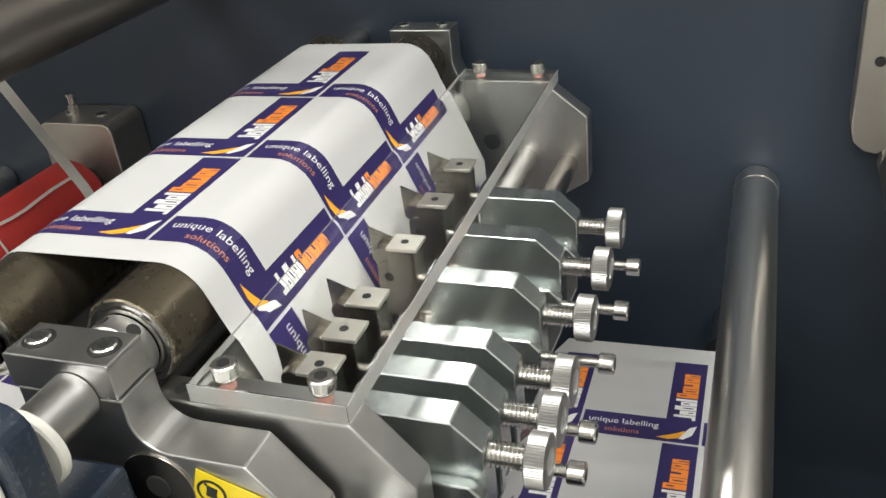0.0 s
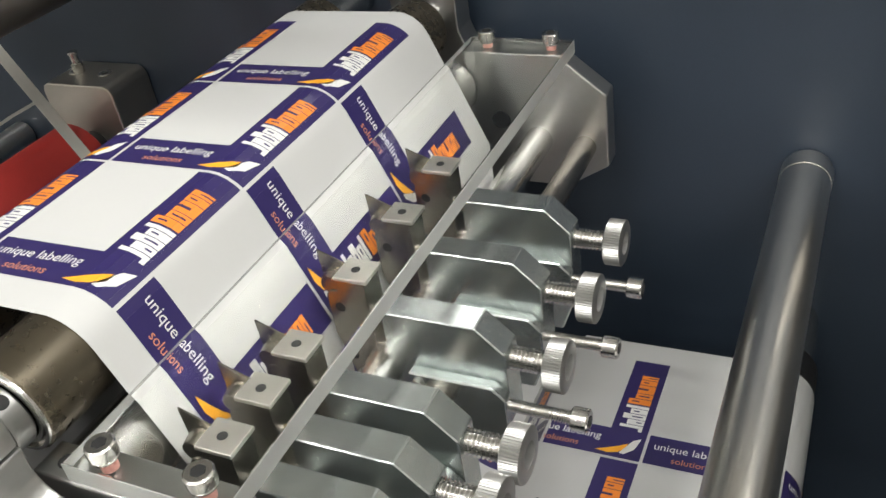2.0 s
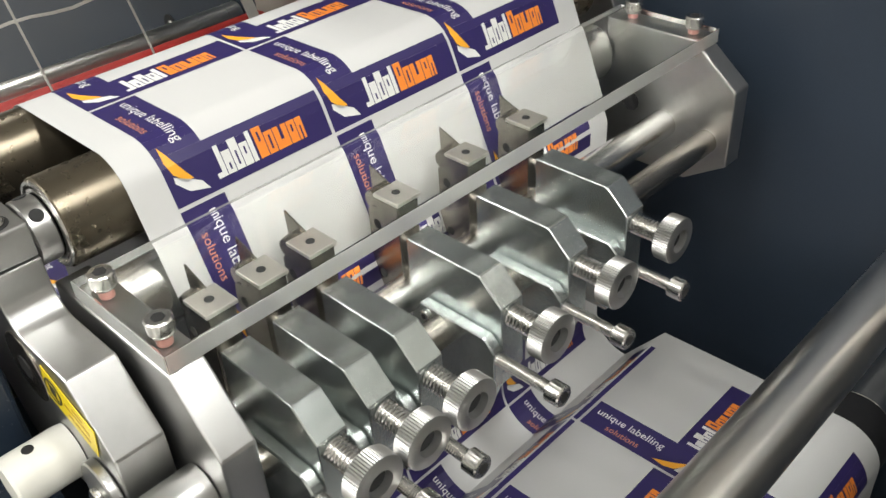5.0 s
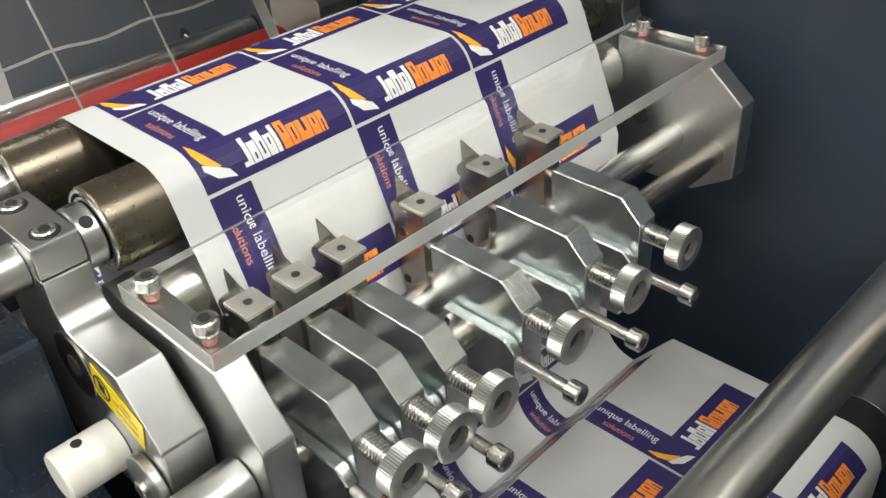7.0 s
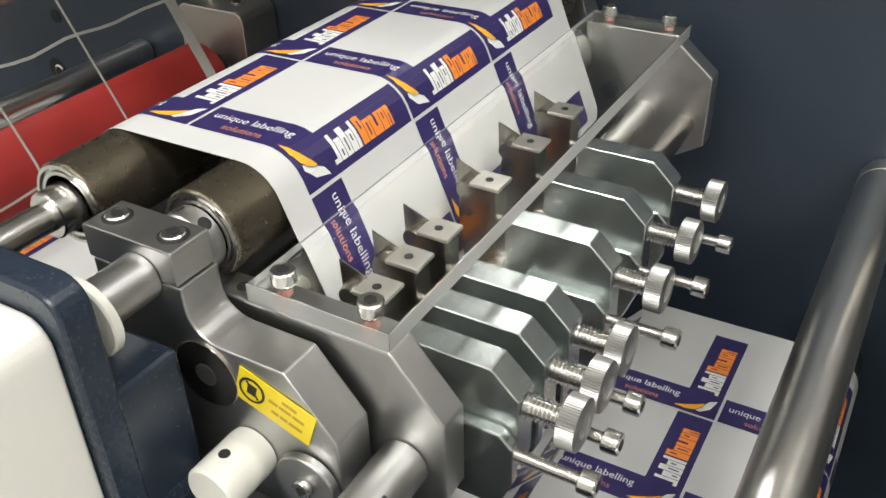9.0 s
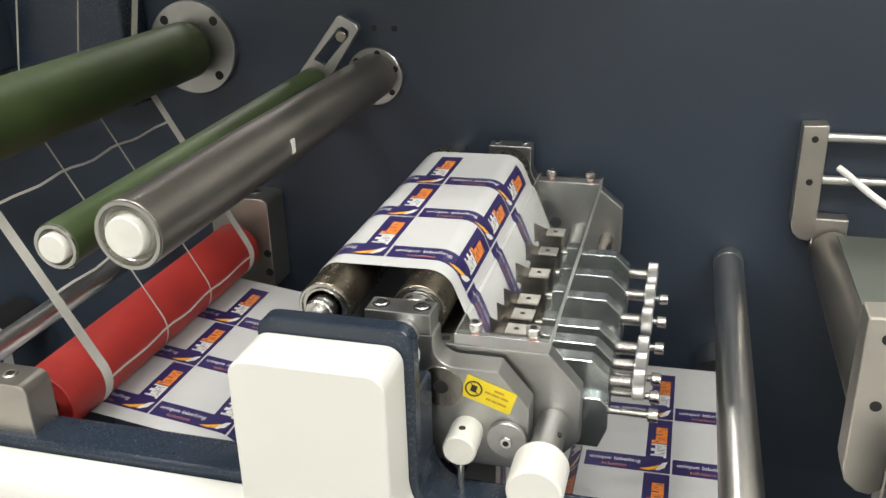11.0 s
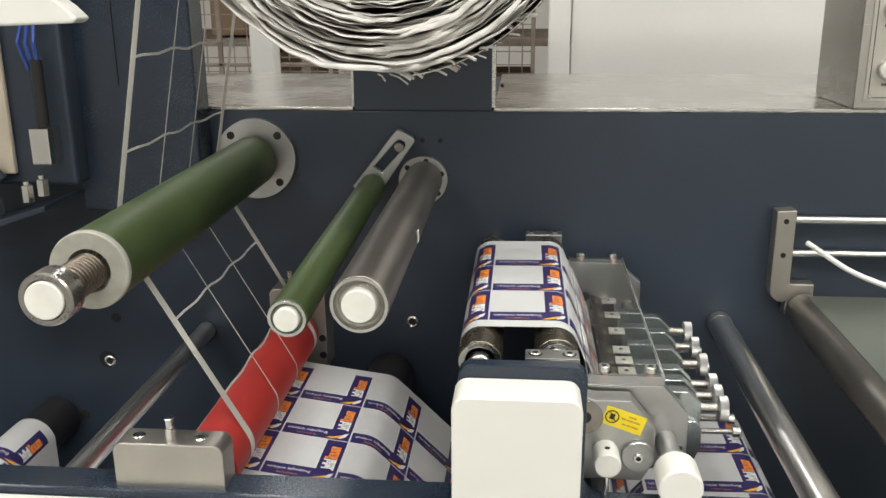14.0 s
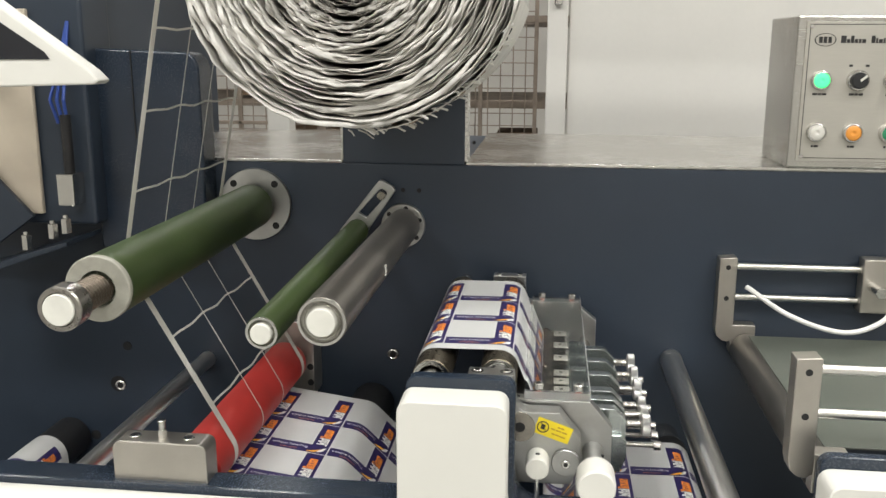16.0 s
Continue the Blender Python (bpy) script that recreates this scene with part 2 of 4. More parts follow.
def tube(points, r, seg=10):
    """A round rod bent along points."""
    pts = [Vector(p) for p in points]
    bm = bmesh.new()
    rings = []
    for i, p in enumerate(pts):
        t = (pts[min(i + 1, len(pts) - 1)] - pts[max(i - 1, 0)]).normalized()
        s = t.cross(Vector((0.13, 0.31, 0.94))).normalized()
        q = t.cross(s)
        rings.append([bm.verts.new(p + (s * math.cos(2 * math.pi * k / seg) + q * math.sin(2 * math.pi * k / seg)) * r) for k in range(seg)])
    for a, b in zip(rings, rings[1:]):
        for k in range(seg):
            bm.faces.new((a[k], a[(k + 1) % seg], b[(k + 1) % seg], b[k]))
    bm.faces.new(rings[0])
    bm.faces.new(rings[-1][::-1])
    return bm


def thread(at, axis, d0, d1, r, pitch):
    """A screw thread, as close grooves."""
    prof = [(d0, 0), (d0, r * 0.8)]
    n = int((d1 - d0) / pitch)
    for i in range(n):
        a = d0 + (d1 - d0) * i / n
        prof += [(a + 0.1 * pitch, r * 0.82), (a + 0.5 * pitch, r), (a + 0.9 * pitch, r * 0.82)]
    prof += [(d1, r * 0.8), (d1, 0)]
    return lathe(prof, at, axis, 24)


def helix(at, d0, d1, r, wire, pitch):
    """A coil spring about y."""
    n = int((d1 - d0) / pitch * 20)
    pts = [(at[0] + r * math.cos(i * math.pi / 10), d0 + (d1 - d0) * i / n, at[2] + r * math.sin(i * math.pi / 10)) for i in range(n + 1)]
    return tube(pts, wire, 8)


def cap_screw(parent, at, axis, out, r, h, name="screw"):
    """A socket-head screw whose head stands h proud in the sense out."""
    a, b = sorted((0, out * h))
    head = part(name, rod(at, axis, a, b, r, 28, r * 0.12), STEEL, parent)
    c, d = sorted((out * h * 0.55, out * (h + 0.00025)))
    part("socket", rod(at, axis, c, d, r * 0.52, 6, 0.00005), RECESS_SHADE, head)
    return head


# ---- the hall ----
PANEL = 0.805      # front of the machine's back panel
solo("floor", box(-4, 4, -4, 6, -0.1, 0.0), FLOORPAINT, "grey epoxy floor of the print hall", "floor", "structure")
solo("ceiling", box(-4, 4, -4, 6, 3.5, 3.6), WALLPAINT, "pale painted ceiling of the hall", "ceiling", "structure")
solo("wall_south", box(-4.1, 4.1, -4.1, -4.0, 0, 3.5), WALLPAINT, "pale painted hall wall", "wall", "structure")
solo("wall_north", box(-4.1, 4.1, 6.0, 6.1, 0, 3.5), WALLPAINT, "pale painted hall wall", "wall", "structure")
solo("wall_west", box(-4.1, -4.0, -4, 6, 0, 3.5), WALLPAINT, "pale painted hall wall", "wall", "structure")
solo("wall_east", box(4.0, 4.1, -4, 6, 0, 3.5), WALLPAINT, "pale painted hall wall", "wall", "structure")
for lx, ly in LAMPS:
    lt = thing("ceiling_light", (lx, ly, 3.36), "white fluorescent tube fitting under the hall ceiling", "lamp", "hall lamps")
    part("housing", box(lx - 0.68, lx + 0.68, ly - 0.1, ly + 0.1, 3.40, 3.5, 0.01), WHITE, lt)
    for dy in (-0.05, 0.05):
        part("lamp_tube", rod((lx, ly + dy, 3.375), "x", -0.62, 0.62, 0.014, 12), TUBE, lt)

# ---- back panel, its openings and the ledge ----
cab = thing("machine_cabinet", (-0.2, 1.1, 0.0), "dark navy painted machine cabinet with stainless lined openings", "machine")
part("back_panel", box(-1.9, 1.6, PANEL, 1.36, 0.12, 1.355, 0.002), NAVY, cab)
part("column", box(-0.584, -0.364, PANEL, 0.86, 1.355, 2.3, 0.002), NAVY, cab, "navy painted upright between the two openings")
part("ledge", box(-0.361, 1.6, PANEL - 0.002, 1.365, 1.355, 1.361, 0.001), BRUSHED, cab, "brushed stainless ledge of the opening")
part("ledge", box(-1.02, -0.586, PANEL - 0.002, 1.365, 1.355, 1.361, 0.001), BRUSHED, cab, "brushed stainless ledge of the opening")
part("lining", box(-0.364, -0.360, PANEL + 0.001, 0.858, 1.361, 2.3), BRUSHED, cab)
part("lining", box(-0.588, -0.584, PANEL + 0.001, 0.858, 1.361, 2.3), BRUSHED, cab)
part("upper_panel", box(-1.9, -1.02, PANEL, 1.36, 1.355, 2.3, 0.004), NAVY, cab)
part("top_beam", box(-1.02, 1.6, PANEL, 0.86, 2.1, 2.3, 0.004), NAVY, cab)
# bores are solid near-black discs, their inner shade put into the colour
for hx, hz, hr in ((-1.044, 0.911, 0.016), (-1.02, 0.99, 0.009), (-0.494, 0.998, 0.010), (-1.10, 0.80, 0.01), (-0.475, 1.308, 0.004), (-0.446, 1.308, 0.004), (-0.348, 1.395, 0.003)):
    part("bore", rod((hx, PANEL, hz), "y", -0.0012, 0.004, hr, 24, 0.0003), RECESS_SHADE, cab)
for hx, hz in ((-1.040, 0.908), (-0.496, 0.996)):
    part("grommet", lathe([(-0.002, 0.006), (-0.003, 0.008), (-0.0015, 0.0105), (0.002, 0.0105)], (hx, PANEL, hz), "y", 24), STEEL, cab)
solo("machine_tray", box(-1.9, 1.6, 0.05, PANEL, 0.50, 0.56, 0.004), NAVY, "dark navy tray under the rollers", "tray", "structure")

# ---- front frame and white covers ----
fr = thing("front_rail", (-0.6, 0.2, 0.5), "navy front beam of the machine with a white cover strip", "rail")
part("beam", box(-1.9, -0.385, 0.215, 0.262, 0.86, 1.018, 0.004), NAVY_SMOOTH, fr)
part("beam", box(-0.245, 0.14, 0.215, 0.262, 0.86, 1.014, 0.004), NAVY_SMOOTH, fr)
part("beam", box(-0.381, -0.247, 0.2175, 0.262, 0.86, 1.118, 0.003), NAVY_SMOOTH, fr)
def cover_outline(top):
    return [(0.2145, top + 0.006), (0.200, top + 0.004), (0.184, top - 0.002), (0.177, top - 0.010), (0.174, top - 0.03), (0.172, 0.45), (0.2145, 0.45)]
def cover(x0, x1, top):
    bm = bmesh.new()
    ol = cover_outline(top)
    a = [bm.verts.new((x0, y, z)) for y, z in ol]
    b = [bm.verts.new((x1, y, z)) for y, z in ol]
    bm.faces.new(a)
    bm.faces.new(b[::-1])
    for i in range(len(ol)):
        j = (i + 1) % len(ol)
        bm.faces.new((a[i], b[i], b[j], a[j]))
    bmesh.ops.recalc_face_normals(bm, faces=bm.faces)
    return bevel(bm, 0.006, 3, 25)
part("cover", cover(-1.9, 0.14, 1.005), WHITE, fr, "white powder-coated front cover")


def upright_cover(x0, x1, top):
    up = thing("motor_cover", ((x0 + x1) / 2, 0.17, 0.95), "white rounded cover box with a dark navy back shell", "cover", "upright covers")
    prof = []
    r = 0.014
    for cx, cz, a0 in ((x1 - r, top - r, 0), (x0 + r, top - r, 90)):
        for k in range(7):
            a = radians(a0 + 15 * k)
            prof.append((cx + r * math.cos(a), cz + r * math.sin(a)))
    prof += [(x0, 0.90), (x1, 0.90)]
    part("front_shell", prism(prof, 0.160, 0.208, 0.008, 4), WHITE, up)
    dp = [(x + (0.003 if x < (x0 + x1) / 2 else 0.007), z + (0.013 if z > 1.0 else 0)) for x, z in prof]
    part("back_shell", prism(dp, 0.2085, 0.2255, 0.004, 2), NAVY_SMOOTH, up)
    for px, pz, r, y0, y1, mat in ((x1, 1.008, 0.034, 0.1785, 0.2080, WHITE), (x1 + 0.0068, 1.012, 0.032, 0.2090, 0.2608, NAVY_SMOOTH)):
        sweep = [(px + r + r * math.cos(radians(180 + 9 * k)), pz + r + r * math.sin(radians(180 + 9 * k))) for k in range(11)]
        part("fillet", prism([(px - 0.006, pz - 0.012), (px - 0.006, pz + r)] + sweep + [(px + r, pz - 0.012)], y0, y1), mat, up)
    return up


upright_cover(-0.379, -0.253, 1.169)

# ---- rollers ----
def flange(parent, x, z, r, y1=PANEL, th=0.012, holes=6, hr=0.0055, ring=0.82, turn=45, inner=0.045):
    f = part("flange", lathe([(y1 - th, 0), (y1 - th, r - 0.001), (y1 - th + 0.001, r), (y1, r), (y1, 0)], (x, 0, z), "y", 64), ALU, parent, "machined flange bolted to the panel")
    for i in range(holes):
        a = radians(turn + 360 * i / holes)
        part("bolt_hole", rod((x + r * ring * math.cos(a), 0, z + r * ring * math.sin(a)), "y", y1 - th - 0.0006, y1 - th + 0.003, hr, 16, 0.0002), RECESS_SHADE, f)
    return f


def plain_roller(name, x, z, r, y0, y1, mat, label, end=True):
    th = thing(name, (x, (y0 + y1) / 2, z), label, "roller")
    part("barrel", lathe([(y0 + 0.003, 0), (y0 + 0.003, r - 0.005), (y0, r - 0.004), (y0, r - 0.001), (y0 + 0.001, r), (y1 - 0.001, r), (y1, r - 0.001), (y1, 0)], (x, 0, z), "y", 72), mat, th)
    return th


def capped_roller(name, x, z, r, y0, y1, mat, label, cap):
    """A cantilevered roller with a bearing ring and a white cap in its free end."""
    th = thing(name, (x, (y0 + y1) / 2, z), label, "roller")
    part("barrel", lathe([(y0, r - 0.005), (y0, r - 0.001), (y0 + 0.001, r), (y1 - 0.001, r), (y1, r - 0.001), (y1, 0)], (x, 0, z), "y", 72), mat, th)
    part("end_ring", lathe([(y0 + 0.002, r - 0.0005), (y0 - 0.0015, r - 0.001), (y0 - 0.0015, r - 0.004), (y0 + 0.004, r - 0.006), (y0 + 0.006, r - 0.009), (y0 + 0.001, r - 0.0095), (y0 + 0.004, r - 0.011), (y0 + 0.008, 0)], (x, 0, z), "y", 64), STEEL, th)
    part("end_cap", lathe([(y0 - 0.006, 0), (y0 - 0.006, cap - 0.001), (y0 - 0.005, cap), (y0 + 0.010, cap)], (x, 0, z), "y", 48), CAPWHITE, th, "white plastic end cap")
    return th


big = thing("peel_roller", (-0.748, 0.805, 1.277), "large green rubber roller with a sprung free end", "roller")
GX, GZ, GR = -0.748, 1.277, 0.0397
part("barrel", lathe([(0.192, 0), (0.192, GR - 0.001), (0.193, GR), (0.772, GR), (0.773, GR - 0.001), (0.773, 0)], (GX, 0, GZ), "y", 96), GREEN, big)
part("end_ring", lathe([(0.195, GR + 0.0004), (0.188, GR + 0.0004), (0.187, GR - 0.001), (0.187, 0.0225), (0.192, 0.0215), (0.192, 0)], (GX, 0, GZ), "y", 72), FROST, big, "pale bare end of the rubber sleeve")
part("shaft", rod((GX, 0, GZ), "y", 0.120, 0.192, 0.0145, 32), SPRING, big, "dark steel shaft")
part("spring", helix((GX, 0, GZ), 0.122, 0.191, 0.0168, 0.0021, 0.0062), SPRING, big, "dark coil spring on the shaft")
part("collar", lathe([(0.126, 0.018), (0.126, 0.0245), (0.125, 0.0255), (0.102, 0.0255), (0.100, 0.0240), (0.100, 0.0195), (0.106, 0.0185), (0.108, 0)], (GX, 0, GZ), "y", 64), COLLAR, big, "turned steel collar")
part("end_cap", lathe([(0.097, 0), (0.097, 0.0170), (0.098, 0.0180), (0.116, 0.0180)], (GX, 0, GZ), "y", 48), CAPWHITE, big, "white plastic end cap")
flange(big, GX, GZ, 0.066, holes=4, hr=0.0065)
big.rotation_euler = (radians(-0.25), 0, radians(0.9))

SGX, SGZ = -0.552, 1.240
sg = capped_roller("nip_roller", SGX, SGZ, 0.0205, 0.205, 0.765, GREEN, "slim green rubber nip roller on a slotted arm", 0.0128)
def slot_outline():
    d = Vector((0.056, 0.092)).normalized()
    s = Vector((d.y, -d.x))
    a, b = Vector((SGX - 0.008, SGZ - 0.002)), Vector((-0.503, 1.312))
    return d, s, a, b
def slotted_arm():
    d, s, a, b = slot_outline()
    w, wi = 0.021, 0.008
    bm = bmesh.new()
    outer = [a - d * 0.012 - s * w, a - d * 0.012 + s * w, b + d * 0.010 + s * (w - 0.004), b + d * 0.014 + s * (w - 0.010), b + d * 0.014 - s * (w - 0.010), b + d * 0.010 - s * (w - 0.004)]
    lo, hi = a + d * 0.034, b - d * 0.004
    inner = [lo - s * wi, lo + s * wi, hi + s * wi, hi + d * 0.005 + s * wi * 0.6, hi + d * 0.005 - s * wi * 0.6, hi - s * wi]
    loops = []
    for y in (0.768, 0.780):
        loops.append(([bm.verts.new((p.x, y, p.y)) for p in outer], [bm.verts.new((p.x, y, p.y)) for p in inner]))
    for o, i in loops:
        for k in range(6):
            bm.faces.new((o[k], o[(k + 1) % 6], i[(k + 1) % 6], i[k]))
    for c in (0, 1):
        for k in range(6):
            bm.faces.new((loops[0][c][k], loops[1][c][k], loops[1][c][(k + 1) % 6], loops[0][c][(k + 1) % 6]))
    bmesh.ops.recalc_face_normals(bm, faces=bm.faces)
    return bevel(bm, 0.001, 1, 40)
sg.location = (SGX, 0.77, SGZ)
for c in sg.children:
    c.location.y += 0.485 - 0.77
sg.rotation_euler = (radians(1.2), 0, radians(0.5))
part("slotted_arm", slotted_arm(), ALU, sg, "slotted machined swing arm")
part("pivot_bolt", rod((-0.508, 0, 1.303), "y", 0.765, PANEL, 0.0075, 24), TOOL, sg)

gr = capped_roller("idler_roller", -0.472, 1.247, 0.0298, 0.198, 0.79, GREYROLL, "dull grey anodised idler roller with white cap", 0.0172)
flange(gr, -0.474, 1.2445, 0.0395, holes=6, hr=0.0042, turn=20)
part("tape_mark", prism([(-0.4432, 1.2555), (-0.4415, 1.2555), (-0.4415, 1.2405), (-0.4432, 1.2405)], 0.445, 0.452), CAPWHITE, gr, "scrap of white tape")

RX, RZ, RR = -0.678, 1.002, 0.0370
rr = plain_roller("red_roller", RX, RZ, RR, 0.292, 0.724, RED, "red rubber stripping roller held in nickel brackets")
part("journal", rod((RX, 0, RZ), "y", 0.24, 0.77, 0.016, 32), BLACK, rr)
def bracket(y0, y1, name, lab, left=-0.757):
    br = thing(name, (-0.69, (y0 + y1) / 2, 0.98), lab, "bracket", "roller brackets")
    pr = [(left, 0.93), (left, 1.061), (left + 0.003, 1.067), (left + 0.009, 1.070), (-0.642, 1.070), (-0.636, 1.067), (-0.633, 1.061), (-0.633, 0.93)]
    part("block", prism(pr, y0, y1, 0.0015), NICKEL, br)
    for bx in (left + 0.024, -0.662):
        cap_screw(br, (bx, (y0 + y1) / 2, 1.0695), "z", 1, 0.0075, 0.0022)
    part("grease_nipple", join(rod((-0.697, (y0 + y1) / 2, 1.069), "z", 0, 0.012, 0.006, 6), rod((-0.697, (y0 + y1) / 2, 1.069), "z", 0.012, 0.022, 0.0042, 16), rod((-0.697, (y0 + y1) / 2, 1.069), "z", 0.0215, 0.0245, 0.0055, 16)), STEEL, br)
    return br
bf = bracket(0.226, 0.262, "front_bracket", "satin nickel bearing bracket with grease nipple on the front beam")
bb = bracket(0.748, 0.804, "rear_bracket", "satin nickel bearing bracket fixed to the back panel", -0.726)
for bz in (0.955, 0.985):
    part("bore", rod((-0.640, 0.748, bz), "y", -0.0008, 0.004, 0.006, 20, 0.0002), RECESS_SHADE, bb)

ch = plain_roller("guide_roller", 0.013, 1.010, 0.0190, 0.10, PANEL - 0.001, CHROME, "long bright chromed guide roller on the panel")
cl = plain_roller("guide_shaft", -0.857, 0.972, 0.0150, 0.10, PANEL - 0.001, CHROME, "long bright chromed guide shaft on the panel")
for shaft, sx, sz, sr in ((ch, 0.013, 1.010, 0.0190), (cl, -0.857, 0.972, 0.0150)):
    part("end_collar", lathe([(0.783, sr), (0.783, sr + 0.0003), (0.784, sr + 0.0005), (0.801, sr + 0.0005), (0.8035, sr - 0.0006), (0.8035, 0)], (sx, 0, sz), "y", 64), CHROME, shaft, "matt steel collar against the panel")

EX, EZ, ER = -1.145, 0.800, 0.040
FX, FZ, FR = -0.533, 0.903, 0.040
DX, DZ, DR = 0.008, 0.859, 0.0325
e1 = plain_roller("infeed_roller", EX, EZ, ER - 0.0006, 0.12, 0.795, BLACK, "black rubber infeed roller carrying the printed web")
f1 = plain_roller("turn_roller", FX, FZ, FR - 0.0006, 0.27, 0.795, BLACK, "black rubber turn roller under the printed web")
d1 = plain_roller("outfeed_roller", DX, DZ, DR - 0.0006, 0.27, 0.738, BLACK, "black rubber outfeed roller under the slit web")
part("shaft", rod((DX, 0, DZ), "y", 0.738, PANEL - 0.001, 0.0265, 48), STEEL, d1, "bright turned shaft end")
part("shoulder", lathe([(0.7375, 0.024), (0.7375, 0.0300), (0.739, 0.0308), (0.7405, 0.0300), (0.7405, 0.024)], (DX, 0, DZ), "y", 48), STEEL, d1)

AX, AZ, BX, BZ, NR = -0.358, 1.1445, -0.2725, 1.1455, 0.0255
def web_roller(name, x, z, y0, label, NR=NR - 0.0009):
    th = thing(name, (x, 0.52, z), label, "roller", "dark web rollers")
    part("barrel", lathe([(y0 + 0.003, 0), (y0 + 0.003, NR - 0.003), (y0, NR - 0.0022), (y0, NR - 0.0008), (y0 + 0.0008, NR), (0.7352, NR), (0.736, NR - 0.001), (0.736, 0)], (x, 0, z), "y", 96), BRONZE, th)
    part("end_ring", lathe([(y0 + 0.002, NR - 0.0008), (y0 - 0.0012, NR - 0.0012), (y0 - 0.0012, NR - 0.0030), (y0 + 0.0016, NR - 0.0036), (y0 + 0.0016, NR - 0.0048), (y0 - 0.0008, NR - 0.0052), (y0 - 0.0008, NR - 0.0072), (y0 + 0.003, NR - 0.008), (y0 + 0.003, 0)], (x, 0, z), "y", 64), STEEL, th, "bright bearing ring")
    part("shaft", rod((x, 0, z), "y", 0.238, y0 + 0.004, 0.0085, 32), STEEL, th)
    return th
ra = web_roller("draw_roller", AX, AZ, 0.303, "dark anodised draw roller with bright bearing ends")
part("collar", rod((AX, 0, AZ), "y", 0.288, 0.304, 0.0135, 40, 0.001), STEEL, ra)
rb = web_roller("draw_roller", BX, BZ, 0.313, "dark anodised draw roller with bright bearing ends")
part("collar", rod((BX, 0, BZ), "y", 0.2995, 0.3118, 0.0175, 48, 0.001), ALU, rb, "clamp collar with a grub screw")
for a in (50, 110):
    ca, sa = math.cos(radians(a)), math.sin(radians(a))
    part("grub_hole", lathe([(0, 0), (0, 0.0036), (0.0004, 0.0036), (0.0004, 0)], (0, 0, 0), "z", 16), RECESS_SHADE, None).matrix_world = Matrix.Identity(4)
    o = scene.collection.objects[-1]
    o.parent = rb
    o.matrix_basis = Matrix.Translation(Vector((BX, 0.3058, BZ)) - rb.location) @ pose(0, 0, 0, 0, 90 - a, 0) @ pose(0, 0, 0.0173)

CX, CZ, CR = -0.252, 1.092, 0.0235
plain_roller("anvil_roller", CX, CZ, CR, 0.322, 0.736, STEEL, "bright steel anvil roller behind the slitting knives")
part("spindle", rod((CX, 0, CZ), "y", 0.300, 0.757, 0.009, 24), STEEL, bpy.data.objects["anvil_roller"])

# ---- clamp plate with the warning sticker ----
cp = thing("clamp_plate", (-0.235, 0.278, 1.02), "machined aluminium clamp plate with a yellow warning sticker", "plate")
curve = [(-0.248 + 0.017 - 0.017 * math.cos(radians(a)), 1.134 - 0.017 * math.sin(radians(a))) for a in range(0, 91, 15)]
prof = [(-0.306, 1.145), (-0.248, 1.145)] + curve + [(-0.193, 1.117), (-0.166, 1.084), (-0.166, 1.046), (-0.178, 1.022), (-0.285, 1.022), (-0.306, 1.06)]
part("plate", prism(prof, 0.268, 0.2935, 0.001), ALU, cp)
part("cap", prism([(-0.308, 1.1456), (-0.250, 1.1456), (-0.250, 1.163), (-0.251, 1.164), (-0.307, 1.164), (-0.308, 1.163)], 0.268, 0.2935, 0.0008), ALU, cp, "bolted clamp cap")
for bx in (-0.297, -0.2605):
    part("counterbore", rod((bx, 0.281, 1.164), "z", -0.002, 0.0004, 0.0078, 28, 0.0001), RECESS_SHADE, cp)
    cap_screw(cp, (bx, 0.281, 1.163), "z", 1, 0.0062, 0.003)
part("stub_shaft", lathe([(0.2355, 0), (0.2355, 0.0118), (0.2365, 0.0125), (0.2675, 0.0125), (0.2675, 0)], (BX, 0, BZ), "y", 40), ALU, cp)
part("stop_disc", lathe([(0.2295, 0.0), (0.2295, 0.019), (0.2305, 0.020), (0.2345, 0.020), (0.2353, 0.0)], (BX + 0.003, 0, BZ), "y", 40), CAPWHITE, cp, "white plastic washer")
cap_screw(cp, (BX + 0.003, 0.2295, BZ), "y", -1, 0.0062, 0.008)
part("bore_disc", rod((-0.242, 0, 1.097), "y", 0.2668, 0.274, 0.0195, 40, 0.0004), TOOL, cp)
part("bore", rod((-0.242, 0, 1.097), "y", 0.2662, 0.274, 0.0065, 24, 0.0002), RECESS_SHADE, cp)
